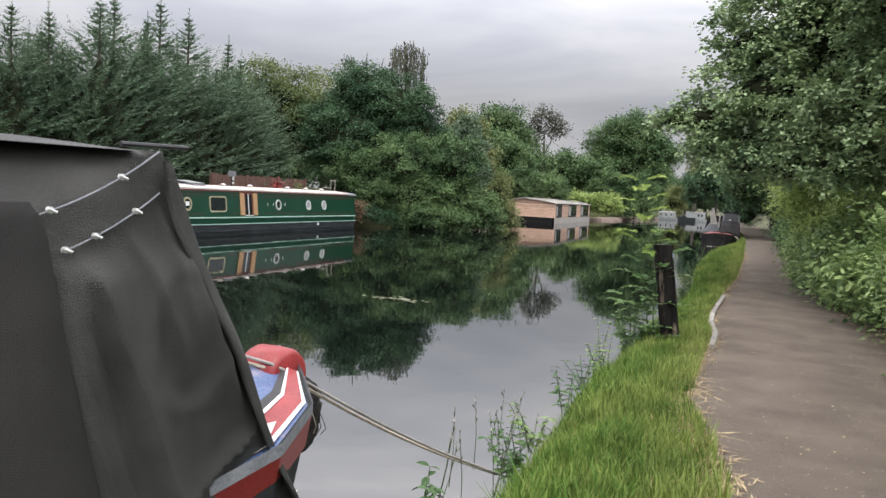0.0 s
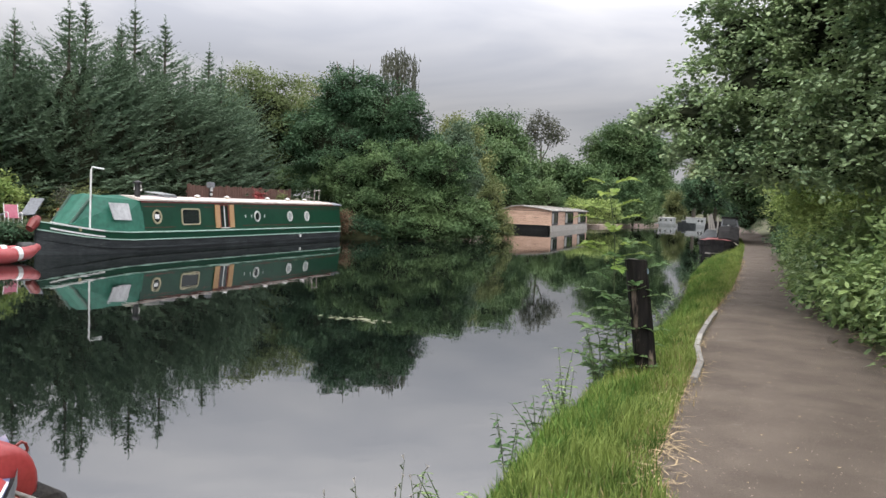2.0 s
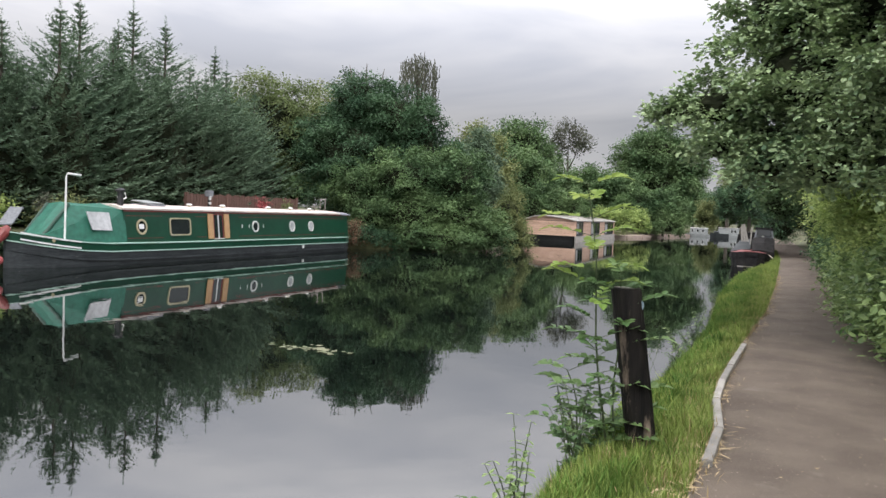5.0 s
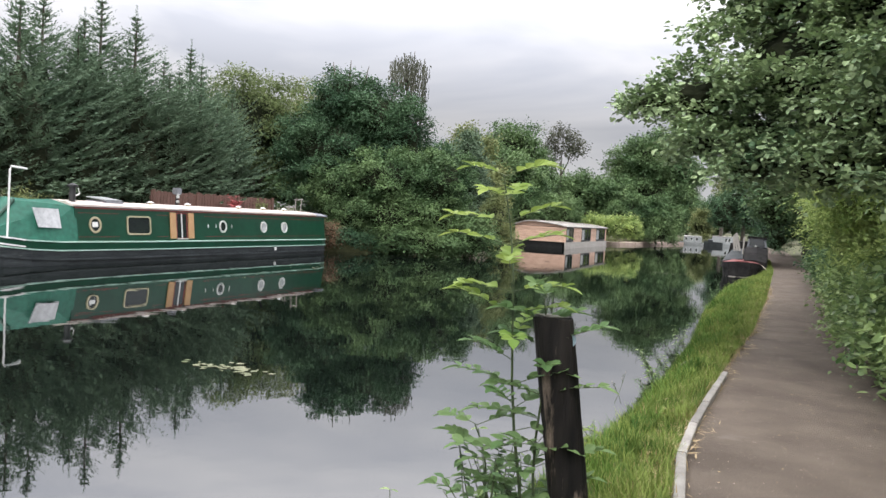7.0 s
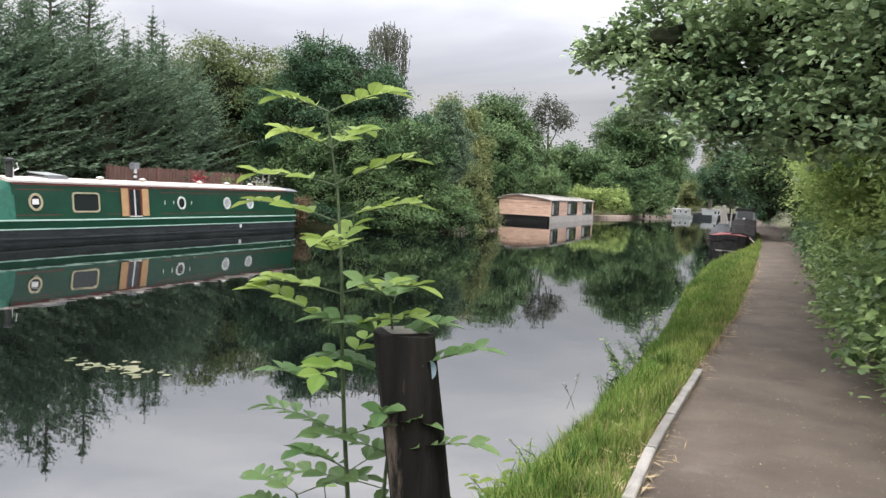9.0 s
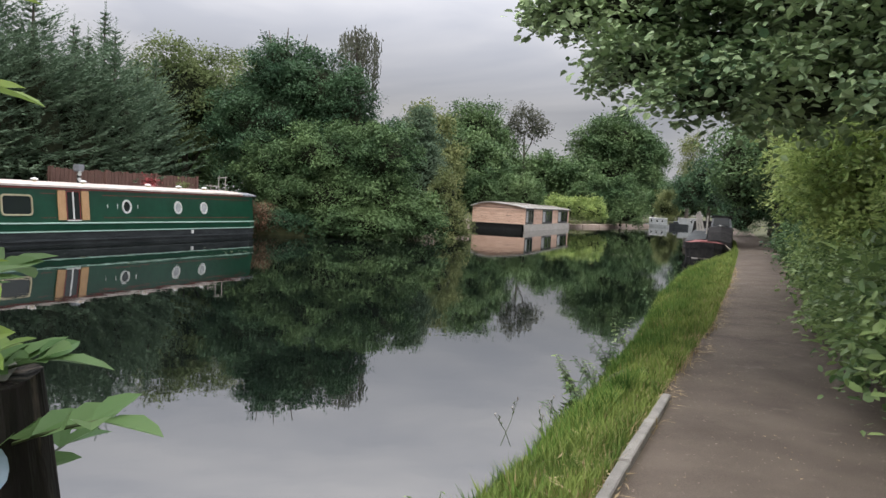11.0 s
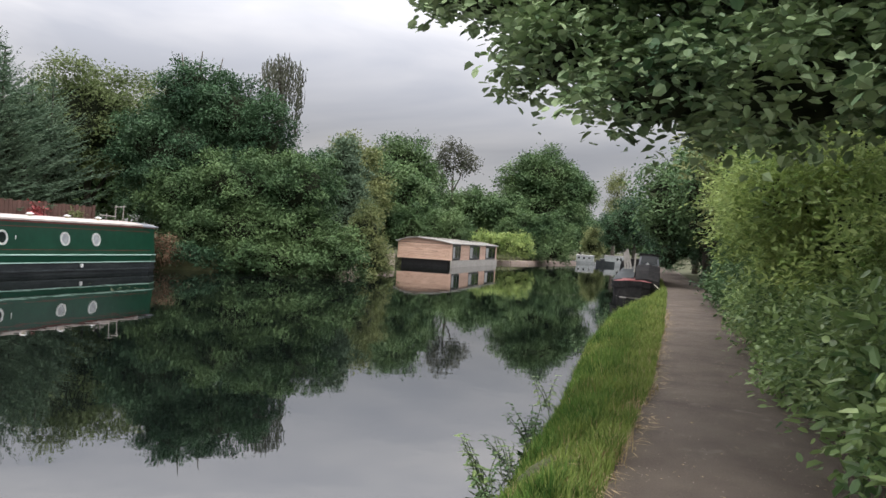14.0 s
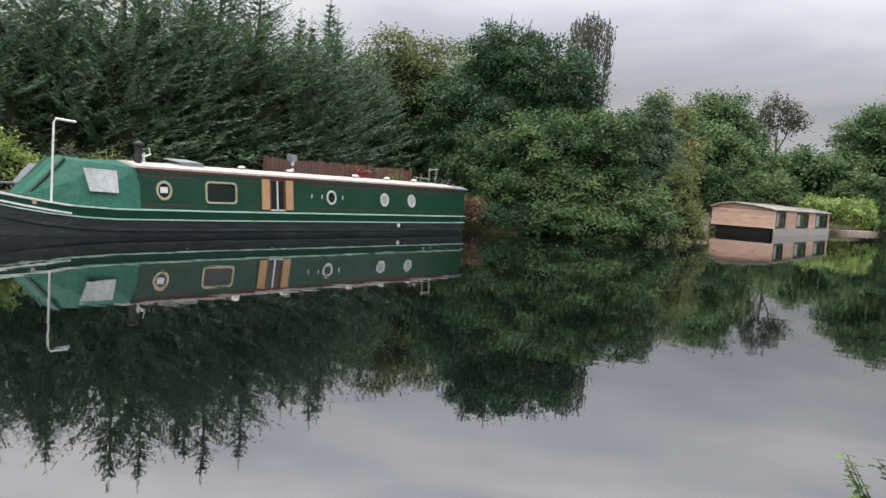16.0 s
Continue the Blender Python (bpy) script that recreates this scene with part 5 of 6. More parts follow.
def canvas_boat():
    b = thing("covered_boat", "moored boat with black canvas cover and painted red-nosed bow", "boat", Matrix.Translation((0.028, 0.2205, 0.2462)) @ Matrix.Scale(0.83, 4))
    tipx, tipy = -2.12, 4.86
    half = [(-5, 0.54), (2.2, 0.55), (3.0, 0.55), (3.5, 0.58), (4.0, 0.66), (4.4, 0.54), (4.7, 0.26), (4.86, 0.08)]
    ys = [-5, 0, 2.2, 3.0, 3.5, 3.8, 4.0, 4.2, 4.4, 4.55, 4.7, 4.8, 4.86]

    def gun(y):
        return lerp(y, [(-5, 0.12), (2.5, 0.12), (3.5, 0.22), (4.3, 0.36), (4.86, 0.47)])

    def strip(y0, z_hi, z_lo, grow, mat, name, label="", inset=0.0):
        pts = [y for y in ys if y >= y0]
        bm = bmesh.new()
        rows = []
        for y in pts:
            w = lerp(y, half)
            rows.append([bm.verts.new((tipx + w * (1 - inset * k) + grow, y, z)) for k, z in ((0, gun(y) + z_hi), (0.5, gun(y) + (z_hi + z_lo) / 2), (1, gun(y) + z_lo))])
        for r, s in zip(rows, rows[1:]):
            for k in range(2):
                bm.faces.new((r[k], r[k + 1], s[k + 1], s[k]))
        return part(name, bm, mat, b, label)

    sec = []
    for y in ys:
        w, g = lerp(y, half), gun(y)
        sec.append([(tipx - w * 0.7, y - 0.25 * (y > 4), -1.15), (tipx - w, y, g), (tipx + w, y, g), (tipx + w * 0.7, y - 0.25 * (y > 4), -1.15)])
    part("hull", loft(sec), M_BLACK_HULL, b, "dark hull below the painted band")
    deck = []
    for y in ys:
        w, g = max(lerp(y, half) - 0.02, 0.03), gun(y)
        deck.append([(tipx - w, y, g + 0.004), (tipx, y, g + 0.075), (tipx + w, y, g + 0.004)])
    v, f = grid_mesh(deck)
    part_ob = raw("foredeck", v, f, M_BLUE, b, "blue and grey patchy painted foredeck")
    strip(3.0, 0.03, -0.03, 0.012, M_GREYFAB, "gunwale_rail")
    strip(3.0, -0.03, -0.2, 0.008, M_RED, "red_panel", "red painted side panel", 0.06)

    def deck_band(q0, q1, lift, mat, name, label=""):
        bm = bmesh.new()
        rows = []
        for y in [y for y in ys if 2.2 <= y <= 4.7]:
            w = lerp(y, half)
            rows.append([bm.verts.new((tipx + w * q, y, gun(y) + 0.075 * (1 - q) + lift)) for q in (q0, q1)])
        for r, t in zip(rows, rows[1:]):
            bm.faces.new((r[0], r[1], t[1], t[0]))
        return part(name, bm, mat, part_ob, label)

    deck_band(0.56, 0.66, 0.010, M_BLACK, "deck_line", "black painted line")
    deck_band(0.66, 0.70, 0.014, M_WHITE, "deck_line", "white painted line")
    deck_band(0.70, 0.90, 0.010, M_RED, "deck_band", "red painted band with diamonds")
    deck_band(0.90, 0.94, 0.014, M_WHITE, "deck_line", "white painted line")
    for k, y in enumerate((2.9, 3.2, 3.5, 3.8, 4.05)):
        w = lerp(y, half)
        bm = bmesh.new()
        bm.faces.new([bm.verts.new((tipx + w * qq, y + dy, gun(y + dy) + 0.075 * (1 - qq) + 0.016)) for qq, dy in ((0.72, 0.0), (0.8, 0.11), (0.88, 0.0), (0.8, -0.11))])
        part("diamond", bm, M_BLUE if k % 2 else M_WHITE, part_ob)
    # red rounded nose over the stem
    nose = tube([(tipx + 0.08 + dx, 4.72 - 0.1 * dx, gun(4.72) - 0.03) for dx in (-0.17, -0.155, -0.12, 0.0, 0.07, 0.098, 0.11)], [0.09, 0.13, 0.152, 0.158, 0.155, 0.142, 0.122], 26)
    part("nose", nose, M_RED, b, "red rounded nose", smooth=True)
    # mooring bollard with heaped rope
    bol = part("bollard", tube([(-2.32, 4.55, 0.36), (-2.32, 4.55, 0.62)], 0.035, 8), M_RED, b)
    rng = random.Random(4)
    for k in range(9):
        z, r = 0.44 + 0.02 * k, 0.08 - 0.004 * k
        pts = [(-2.32 + (r + rng.uniform(-0.02, 0.02)) * math.cos(a), 4.55 + (r + rng.uniform(-0.02, 0.02)) * math.sin(a), z + 0.045 * math.sin(a + 1.7 * k)) for a in np.linspace(0, math.tau * 1.02, 14)]
        part("rope_turn", tube(pts, 0.021, 7), M_ROPE, bol, smooth=True)
    part("cleat", box(-2.06, -1.9, 4.0, 4.06, 0.36, 0.39, 0.01), M_BLACK, b)
    part("cleat", box(-2.62, -2.5, 4.2, 4.45, 0.4, 0.43, 0.012), M_CHROME, b)
    # chain and rope fender at the stem
    for k in range(9):
        c = Vector((tipx + 0.09 + 0.008 * k, 4.86 + 0.008 * k, 0.50 - 0.04 * k))
        u = Vector((1, 0, 0)) if k % 2 else Vector((0.3, 0.9, 0))
        part("chain_link", tube([c + 0.022 * math.cos(a) * u + Vector((0, 0, 0.032 * math.sin(a))) for a in np.linspace(0, math.tau, 9)], 0.0065, 5), M_MAROON, b)
    fen = bmesh.new()
    rows = []
    for i in range(15):
        a = -0.55 + i * 3.7 / 14
        c = Vector((tipx + 0.16, 4.84 + 0.12 * math.sin(a), 0.16 + 0.17 * math.cos(a)))
        rows.append((c, 0.062 * (0.75 + 0.25 * math.sin(i * math.pi / 14))))
    tube([c for c, _ in rows], [r for _, r in rows], 10, fen)
    for vert in fen.verts:
        vert.co += vert.normal * 0.02 * math.sin(vert.co.y * 90) + Vector((rng.uniform(-0.008, 0.008), rng.uniform(-0.008, 0.008), rng.uniform(-0.008, 0.008)))
    part("rope_fender", fen, M_ROPE_DARK, b, "black frayed rope fender", smooth=True)
    for k in range(6):
        y = 4.85 + 0.05 * k
        part("fender_strand", tube([(tipx + 0.2, y - 0.1, 0.3 - 0.03 * k), (tipx + 0.23, y - 0.08, 0.16 - 0.02 * k), (tipx + 0.2, y - 0.1 + rng.uniform(-0.08, 0.08), 0.02)], 0.003, 5), M_ROPE_DARK if k % 3 else M_ROPE, b)
    # two mooring lines to the bank
    for off, r, mat in ((0.0, 0.010, M_ROPE), (0.035, 0.009, M_GREYWOOD)):
        pts = []
        for k in range(15):
            q = k / 14
            p = Vector((-2.28, 4.5, 0.53)).lerp(Vector((-1.95, 4.6, 0.47)), q / 0.25) if q < 0.25 else Vector((-1.95, 4.6, 0.47)).lerp(Vector((-1.27 + off, 6.25, -0.47)), (q - 0.25) / 0.75)
            p.z -= 0.05 * math.sin(math.pi * max(0, q - 0.25) / 0.75) - off * (1 - q)
            p.x += off * 0.6
            pts.append(p)
        part("mooring_line", tube(pts, r, 7), mat, b, smooth=True)
    # canvas cover: side sheet with a seam that rises to the front corner, folds and hem
    def seam(y):
        return 1.541 - 0.66 * (3.04 - y) + 0.45 * max(0, 3.04 - y) ** 2 if y > 2.3 else 1.3

    def lower_seam(y):
        return 1.40 - 0.64 * (3.01 - y) + 0.52 * max(0, 3.01 - y) ** 2

    def front(z):
        return 3.03 + (1.54 - z) * 0.52 + 0.012 * math.sin(z * 9)

    def along(z, pts):
        """y of a line that runs down the sheet, and how strongly it shows at this height."""
        y = float(np.interp(z, [p[1] for p in pts[::-1]], [p[0] for p in pts[::-1]]))
        return y, min(1, max(0, (pts[0][1] - z) / 0.08)) * min(1, max(0, (z - pts[-1][1]) / 0.15))

    FOLDS = (  # line, width before and behind, height
        (((2.724, 1.25), (2.86, 0.926), (3.055, 0.462), (3.15, 0.1)), 0.022, 0.11, 0.042),
        (((2.66, 1.26), (2.70, 0.95), (2.80, 0.55), (2.9, 0.0)), 0.03, 0.05, 0.03),
        (((2.70, 1.25), (2.76, 0.95), (2.88, 0.55), (2.98, 0.0)), 0.018, 0.03, 0.02),
        (((2.90, 1.30), (2.96, 1.2), (3.05, 1.0), (3.12, 0.8)), 0.02, 0.06, 0.022),
        (((3.10, 1.25), (3.16, 1.1), (3.30, 0.85), (3.42, 0.6)), 0.07, 0.03, 0.028),
        (((3.02, 1.38), (3.06, 1.2), (3.10, 1.05), (3.16, 0.9)), 0.015, 0.05, 0.014),
        (((3.50, 0.62), (3.36, 0.54), (3.20, 0.47), (3.02, 0.40)), 0.05, 0.03, 0.03),
    )
    rows = []
    for i in range(150):
        q = i / 149
        row = []
        for j in range(90):
            z = -0.35 + 1.88 * j / 89
            y = -4.5 + (front(z) + 4.5) * (1 - (1 - q) ** 3.4)
            s = max(seam(y), 0.75)
            x = -1.29 + 0.05 * (1.5 - z) - (0.95 * (z - s) + 0.9 * (z - s) ** 2 if z > s else 0)
            fold = 0.0
            if z < s:
                for pts, w0, w1, h in FOLDS:
                    h *= 1.5
                    c, k = along(z, pts)
                    d = y - c
                    fold += h * k * math.exp(-abs(d / (w0 if d < 0 else w1)) ** 1.5)
                belly = math.hypot((y - 3.14) / 0.13, (z - 0.98) / 0.2)
                fold += 0.03 * math.exp(-belly ** 2) + 0.012 * math.exp(-((belly - 1.25) / 0.22) ** 2)
                fold += 0.022 * noise.noise(Vector((y * 5, z * 3.2, 1.7))) + 0.005 * noise.noise(Vector((y * 13, z * 9, 4.1)))
                fold += 0.008 * math.exp(-((z - lower_seam(y)) / 0.012) ** 2) if 2.66 < y < 3.03 else 0
            else:
                fold += 0.006 * noise.noise(Vector((y * 4, z * 6, 0)))
            row.append((x + fold, y, z))
        rows.append(row)
    v, f = grid_mesh(rows)
    cov = raw("canvas_cover", v, f, M_CANVAS, b, "black canvas side cover with creases", smooth=True)
    md = cov.modifiers.new("thick", "SOLIDIFY")
    md.thickness = 0.012
    md.offset = 1.0 if cov.data.polygons[0].normal.x < 0 else -1.0
    roof_rows = []
    for i in range(10):
        y = -4.5 + (2.96 + 4.5) * i / 9
        base = rows[min(149, int(149 * (1 - (1 - (y + 4.5) / 7.46) ** (1 / 3.4))))][-1][0]
        roof_rows.append([(base + 0.01, y, 1.525), (-1.75, y, 1.56), (-1.95, y, 1.57), (-2.2, y, 1.55), (-2.35, y, 1.5), (-2.35, y, 0.2)])
    v, f = grid_mesh(roof_rows)
    raw("cover_roof", v, f, M_CANVAS, b, "", True)
    # hem flap folded along the front edge, standing a little off the sheet
    hem = []
    for j in range(60):
        z = -0.35 + 1.85 * j / 59
        y = front(z)
        wide = float(np.interp(z, [0.1, 0.5, 0.9, 1.3, 1.5], [0.05, 0.06, 0.085, 0.095, 0.06]))
        lift = 0.018 + 0.010 * math.sin(z * 8) + 0.006 * math.sin(z * 21 + 1)
        x0 = -1.29 + 0.05 * (1.5 - z) + 0.02
        hem.append([(x0 + 0.004, y - wide + 0.02, z), (x0 + lift + 0.012, y - wide, z), (x0 + lift, y - wide * 0.5, z), (x0 + 0.012, y - 0.012, z), (x0 - 0.01, y + 0.012, z), (x0 - 0.16, y + 0.01, z)])
    v, f = grid_mesh(hem)
    raw("hem", v, f, M_CANVAS, b, "", True)
    part("frame_bar", tube([(-1.36, 2.95, 1.545), (-1.36, 3.22, 1.552)], 0.008, 7), M_BLACK, b)

    def on_sheet(y, z):
        return -1.29 + 0.05 * (1.5 - z) + 0.012

    for line, y0, y1 in ((seam, 2.62, 3.02), (lower_seam, 2.68, 3.02)):
        pts = [(on_sheet(y, line(y)) + 0.001, y, line(y)) for y in np.linspace(y0, y1, 12)]
        part("seam", tube(pts, 0.003, 6), M_GREYFAB, cov)
    for y, line in ((2.646, seam), (2.874, seam), (2.689, lower_seam), (2.784, lower_seam), (2.924, lower_seam)):
        z = line(y) + 0.004
        c = Vector((on_sheet(y, z), y, z))
        st = part("turn_button", tube([c, c + Vector((0.012, 0, 0))], 0.009, 10), M_CHROME, cov, "white metal turn button")
        part("knob", tube([c + Vector((0.013, -0.010, 0.004)), c + Vector((0.018, 0.012, -0.005))], 0.004, 6), M_WHITE, st)
    eye = Vector((on_sheet(3.7, 0.3) + 0.03, 3.66, 0.30))
    part("eyelet", tube([eye, eye + Vector((0.008, 0, 0))], 0.008, 8), M_CHROME, cov)
    flap = []
    for z in np.linspace(-0.35, 1.375, 40):
        edge = float(np.interp(z, [0.1, 0.549, 0.954, 1.3, 1.35, 1.375], [2.88, 2.77, 2.675, 2.62, 2.60, 2.575]))
        flap.append([(on_sheet(0, z) + 0.03 + 0.006 * math.sin(edge * 9 + z * 5 + k), 2.0 + (edge - 2.0) * k / 5, z) for k in range(6)] + [(on_sheet(0, z) - 0.005, edge + 0.004, z)])
    flap.append([(on_sheet(0, 1.38) - 0.005, p[1], 1.38) for p in flap[-1]])
    v, f = grid_mesh(flap)
    raw("flap", v, f, M_CANVAS_DARK, b, "overlapping dark canvas flap", True)
    # the cover is drawn at its full size and stands clear of the narrower bow
    full = Matrix.Translation((0.06, 0, 0)) @ Matrix.Translation((0.458, 1.297, 1.448)) @ Matrix.Scale(1 / 0.83, 4) @ Matrix.Translation((-0.458, -1.297, -1.448))
    for ob in b.children_recursive:
        if ob.name.split(".")[0] in ("canvas_cover", "cover_roof", "hem", "frame_bar", "seam", "turn_button", "knob", "eyelet", "flap"):
            ob.data.transform(full)


canvas_boat()


# ---- the far bank: garden, fence, landing ----
def garden_chair():
    c = thing("garden_chair", "pink fabric garden chair with white frame on the bank", "garden chair", pose(-20.6, 17.9, 0.24, 0, 0, 70) @ Matrix.Scale(0.72, 4))
    part("seat", box(-0.24, 0.24, -0.22, 0.22, 0.40, 0.43, 0.01), M_PINK, c)
    part("backrest", moved(box(-0.24, 0.24, -0.012, 0.012, 0, 0.55, 0.01), Matrix.Translation((0, 0.24, 0.42)) @ Matrix.Rotation(radians(-18), 4, "X")), M_PINK, c)
    for x in (-0.26, 0.26):
        part("arm", tube([(x, -0.24, 0.0), (x, -0.22, 0.6), (x, -0.1, 0.65), (x, 0.28, 0.62)], 0.02, 7), M_WHITE, c)
        part("leg", tube([(x, 0.2, 0.42), (x, 0.36, 0.0)], 0.02, 7), M_WHITE, c)
        part("back_post", tube([(x, 0.22, 0.4), (x, 0.43, 0.98)], 0.018, 7), M_WHITE, c)


def sun_lounger():
    c = thing("sun_lounger", "grey reclined sun lounger on the far bank", "sun lounger", pose(-21.3, 18.7, 0.36, 0, 0, 15) @ Matrix.Scale(0.8, 4))
    part("mattress", box(-0.3, 0.3, -0.9, 0.3, 0.28, 0.34, 0.015), M_GREYFAB, c)
    part("backrest", moved(box(-0.3, 0.3, 0, 0.85, -0.03, 0.03, 0.015), Matrix.Translation((0, 0.28, 0.31)) @ Matrix.Rotation(radians(48), 4, "X")), M_GREYFAB, c)
    for x, y in ((-0.27, -0.8), (0.27, -0.8), (-0.27, 0.25), (0.27, 0.25)):
        part("leg", tube([(x, y, 0), (x, y, 0.29)], 0.018, 6), M_CHROME, c)


def pot(name, at, r, h, mat, leaf, seed, tall):
    p = thing(name, "clay plant pot with a leafy plant on the far bank", "plant pot", pose(*at))
    part("pot", tube([(0, 0, 0), (0, 0, h * 0.8), (0, 0, h * 0.8), (0, 0, h)], [r * 0.75, r * 0.95, r * 1.1, r * 1.1], 14), mat, p)
    v, f = foliage([(0, 0, h + tall * 0.5, r * 1.1, r * 1.1, tall * 0.55)], 60, 6, 0.09, seed)
    raw("foliage", v, f.tolist(), leaf, p)


garden_chair()
sun_lounger()
pot("plant_pot", (-21.0, 20.0, 0.4), 0.24, 0.42, M_TERRACOTTA, M_PURPLE, 200, 0.6)
pot("plant_pot", (-20.8, 20.7, 0.4), 0.22, 0.36, M_TERRACOTTA, M_YELLOWISH, 201, 0.5)
pot("plant_pot", (-21.6, 30.4, 0.75), 0.14, 0.3, M_TERRACOTTA, M_INFLATE, 202, 0.55)
pot("plant_pot", (-21.6, 32.0, 0.75), 0.16, 0.3, M_STONE, M_YELLOWISH, 203, 0.45)
shelf = thing("garden_bench", "low timber bench along the fence holding pots", "bench", pose(-21.65, 31.2, 0.35))
part("top", box(-0.2, 0.2, -1.4, 1.4, 0.36, 0.4, 0.01), M_GREYWOOD, shelf)
for y in (-1.2, 1.2):
    part("leg", box(-0.15, 0.15, y - 0.04, y + 0.04, 0.0, 0.36), M_GREYWOOD, shelf)
orn = thing("garden_ornament", "dark post with white ornaments by the fence", "garden ornament", pose(-21.6, 27.3, 0.35))
part("post", tube([(0, 0, 0), (0, 0, 1.35)], 0.05, 8), M_BLACK, orn)
part("head", box(-0.12, 0.12, -0.14, 0.14, 1.35, 1.6, 0.03), M_GREYFAB, orn)
for z in (1.05, 1.22, 1.32):
    part("white_piece", box(0.04, 0.1, -0.09, 0.05, z, z + 0.1, 0.02), M_WHITE, orn)
plant("garden_bush", "bright yellow-green garden bush on the far bank", "bush", [(0, 0, 0.75, 1.0, 1.1, 0.85), (0, 0.9, 0.5, 0.8, 0.8, 0.6), (0, -1.2, 0.7, 1.0, 1.1, 0.9)], 900, 7, 0.14, M_SHRUB, 205, (-23.2, 18.4, 0.4), lump=0.25)
plant("garden_bush", "low pale grasses behind the bow", "bush", [(0, 0, 0.35, 0.5, 1.2, 0.6)], 260, 6, 0.16, M_YELLOWISH, 206, (-22.2, 21.6, 0.4), aspect=0.25)
plant("ivy_bank", "dark ivy trailing down the bank to the water", "ivy", [(0, y, 0.05, 0.35, 0.9, 0.42) for y in (-5, -3.6, -2.2, -0.8, 0.6)], 1100, 7, 0.1, M_IVY, 207, (-19.35, 16.4, 0), droop=0.9, lump=0.25)


def fence():
    f = thing("fence", "red-brown vertical board fence behind the narrowboat", "fence", pose(-22.2, 26.6, 0.3))
    rng = random.Random(2)
    y = 0.0
    while y < 6.9:
        w = rng.uniform(0.13, 0.17)
        top = 1.5 + rng.uniform(-0.03, 0.03)
        part("board", box(0, 0.025, y, y + w - 0.012, 0, top), M_FENCE, f)
        y += w
    for y in (0.1, 2.3, 4.6, 6.8):
        part("post", box(0.026, 0.1, y - 0.05, y + 0.05, 0, 1.55), M_FENCE, f)
    for z in (0.3, 1.2):
        part("rail", box(-0.05, -0.003, 0, 6.9, z, z + 0.08), M_FENCE, f)


fence()
plant("ivy_bank", "low ivy and brambles covering the bank at the boat's stern", "ivy", [(0, 0, 0.15, 0.8, 0.6, 0.55), (0.7, 0.8, 0.1, 0.8, 0.7, 0.5), (1.2, 1.6, 0.0, 0.7, 0.8, 0.5), (-0.7, -0.5, 0.3, 0.8, 0.8, 0.6)], 1100, 7, 0.12, M_IVY, 209, (-20.2, 34.9, 0), droop=0.6)


def stones(name, label, pts, w, h, ztop, mat, step):
    t = thing(name, label, "stone edging", pose(0, 0, 0))
    rng = random.Random(7)
    for (x0, y0), (x1, y1) in zip(pts, pts[1:]):
        n = max(1, int(math.hypot(x1 - x0, y1 - y0) / step))
        for k in range(n):
            a, b = k / n, (k + 0.985) / n
            for lay in range(2 if h > 0.5 else 1):
                bm = box(0, 1, -w / 2, w / 2, -h / (2 if h > 0.5 else 1) + 0.015, 0, 0.012)
                p0, p1 = Vector((x0 + (x1 - x0) * a, y0 + (y1 - y0) * a, ztop - lay * h / 2)), Vector((x0 + (x1 - x0) * b, y0 + (y1 - y0) * b, ztop - lay * h / 2))
                d = p1 - p0
                m = Matrix.Translation(p0 + Vector((rng.uniform(-0.03, 0.03), 0, rng.uniform(-0.015, 0.015)))) @ Matrix.Rotation(math.atan2(d.y, d.x), 4, "Z") @ Matrix.Diagonal((d.length, 1, 1, 1))
                part("stone", moved(bm, m), mat, t)


stones("landing_edge", "pinkish stone landing beside the houseboat", [(-19.4, 46.6), (-20.3, 52.0), (-20.9, 56.5)], 2.2, 0.75, 0.34, M_STONE, 1.3)
stones("quay_edge", "pale stone quay edge beyond the houseboat", [(-20.6, 79.5), (-19.0, 86), (-18.4, 97), (-18.0, 108)], 1.8, 0.3, -0.12, M_STONE, 2.4)
dry = plant("dry_bush", "brown dead growth at the boat's stern", "bush", [(0, 0, 0.3, 0.7, 0.7, 0.7)], 300, 7, 0.12, M_BROWN, 208, (-20.0, 34.6, -0.15), aspect=0.3, inner=False)


def inflatable():
    k = thing("inflatable_kayak", "red and white inflatable kayak floating by the bank", "kayak", pose(-17.0, 15.95, WATER, 0, 0, -98))
    for s in (-1, 1):
        part("side_tube", tube([(0.0, 0, 0.36), (0.35, 0.22 * s, 0.24), (1.0, 0.36 * s, 0.18), (2.6, 0.38 * s, 0.2), (3.2, 0.1 * s, 0.34)], [0.1, 0.16, 0.19, 0.19, 0.1], 12), M_INFLATE, k, smooth=True)
        part("white_patch", tube([(0.62, 0.30 * s, 0.235), (0.74, 0.32 * s, 0.225)], [0.178, 0.184], 12), M_WHITE, k)
    part("floor", box(0.4, 2.8, -0.3, 0.3, 0.04, 0.14, 0.03), M_GREYFAB, k)
    part("nose_cover", tube([(-0.05, 0, 0.38), (0.15, 0, 0.33), (0.4, 0, 0.26)], [0.06, 0.17, 0.24], 12), M_BLACK, k, smooth=True)
    part("seat", box(1.2, 1.6, -0.2, 0.2, 0.14, 0.42, 0.04), M_GREYFAB, k)


inflatable()
cr = small_boat("cabin_cruiser", "pale blue and white cabin cruiser by the far bank", pose(-15.9, 12.75, WATER, 0, 0, -98), 5.0, 2.0, 0.62, (1.0, 3.6, 1.5), M_WHITE, M_PALEBLUE, M_WHITE, ((1.4, 2.1), (2.5, 3.2)))


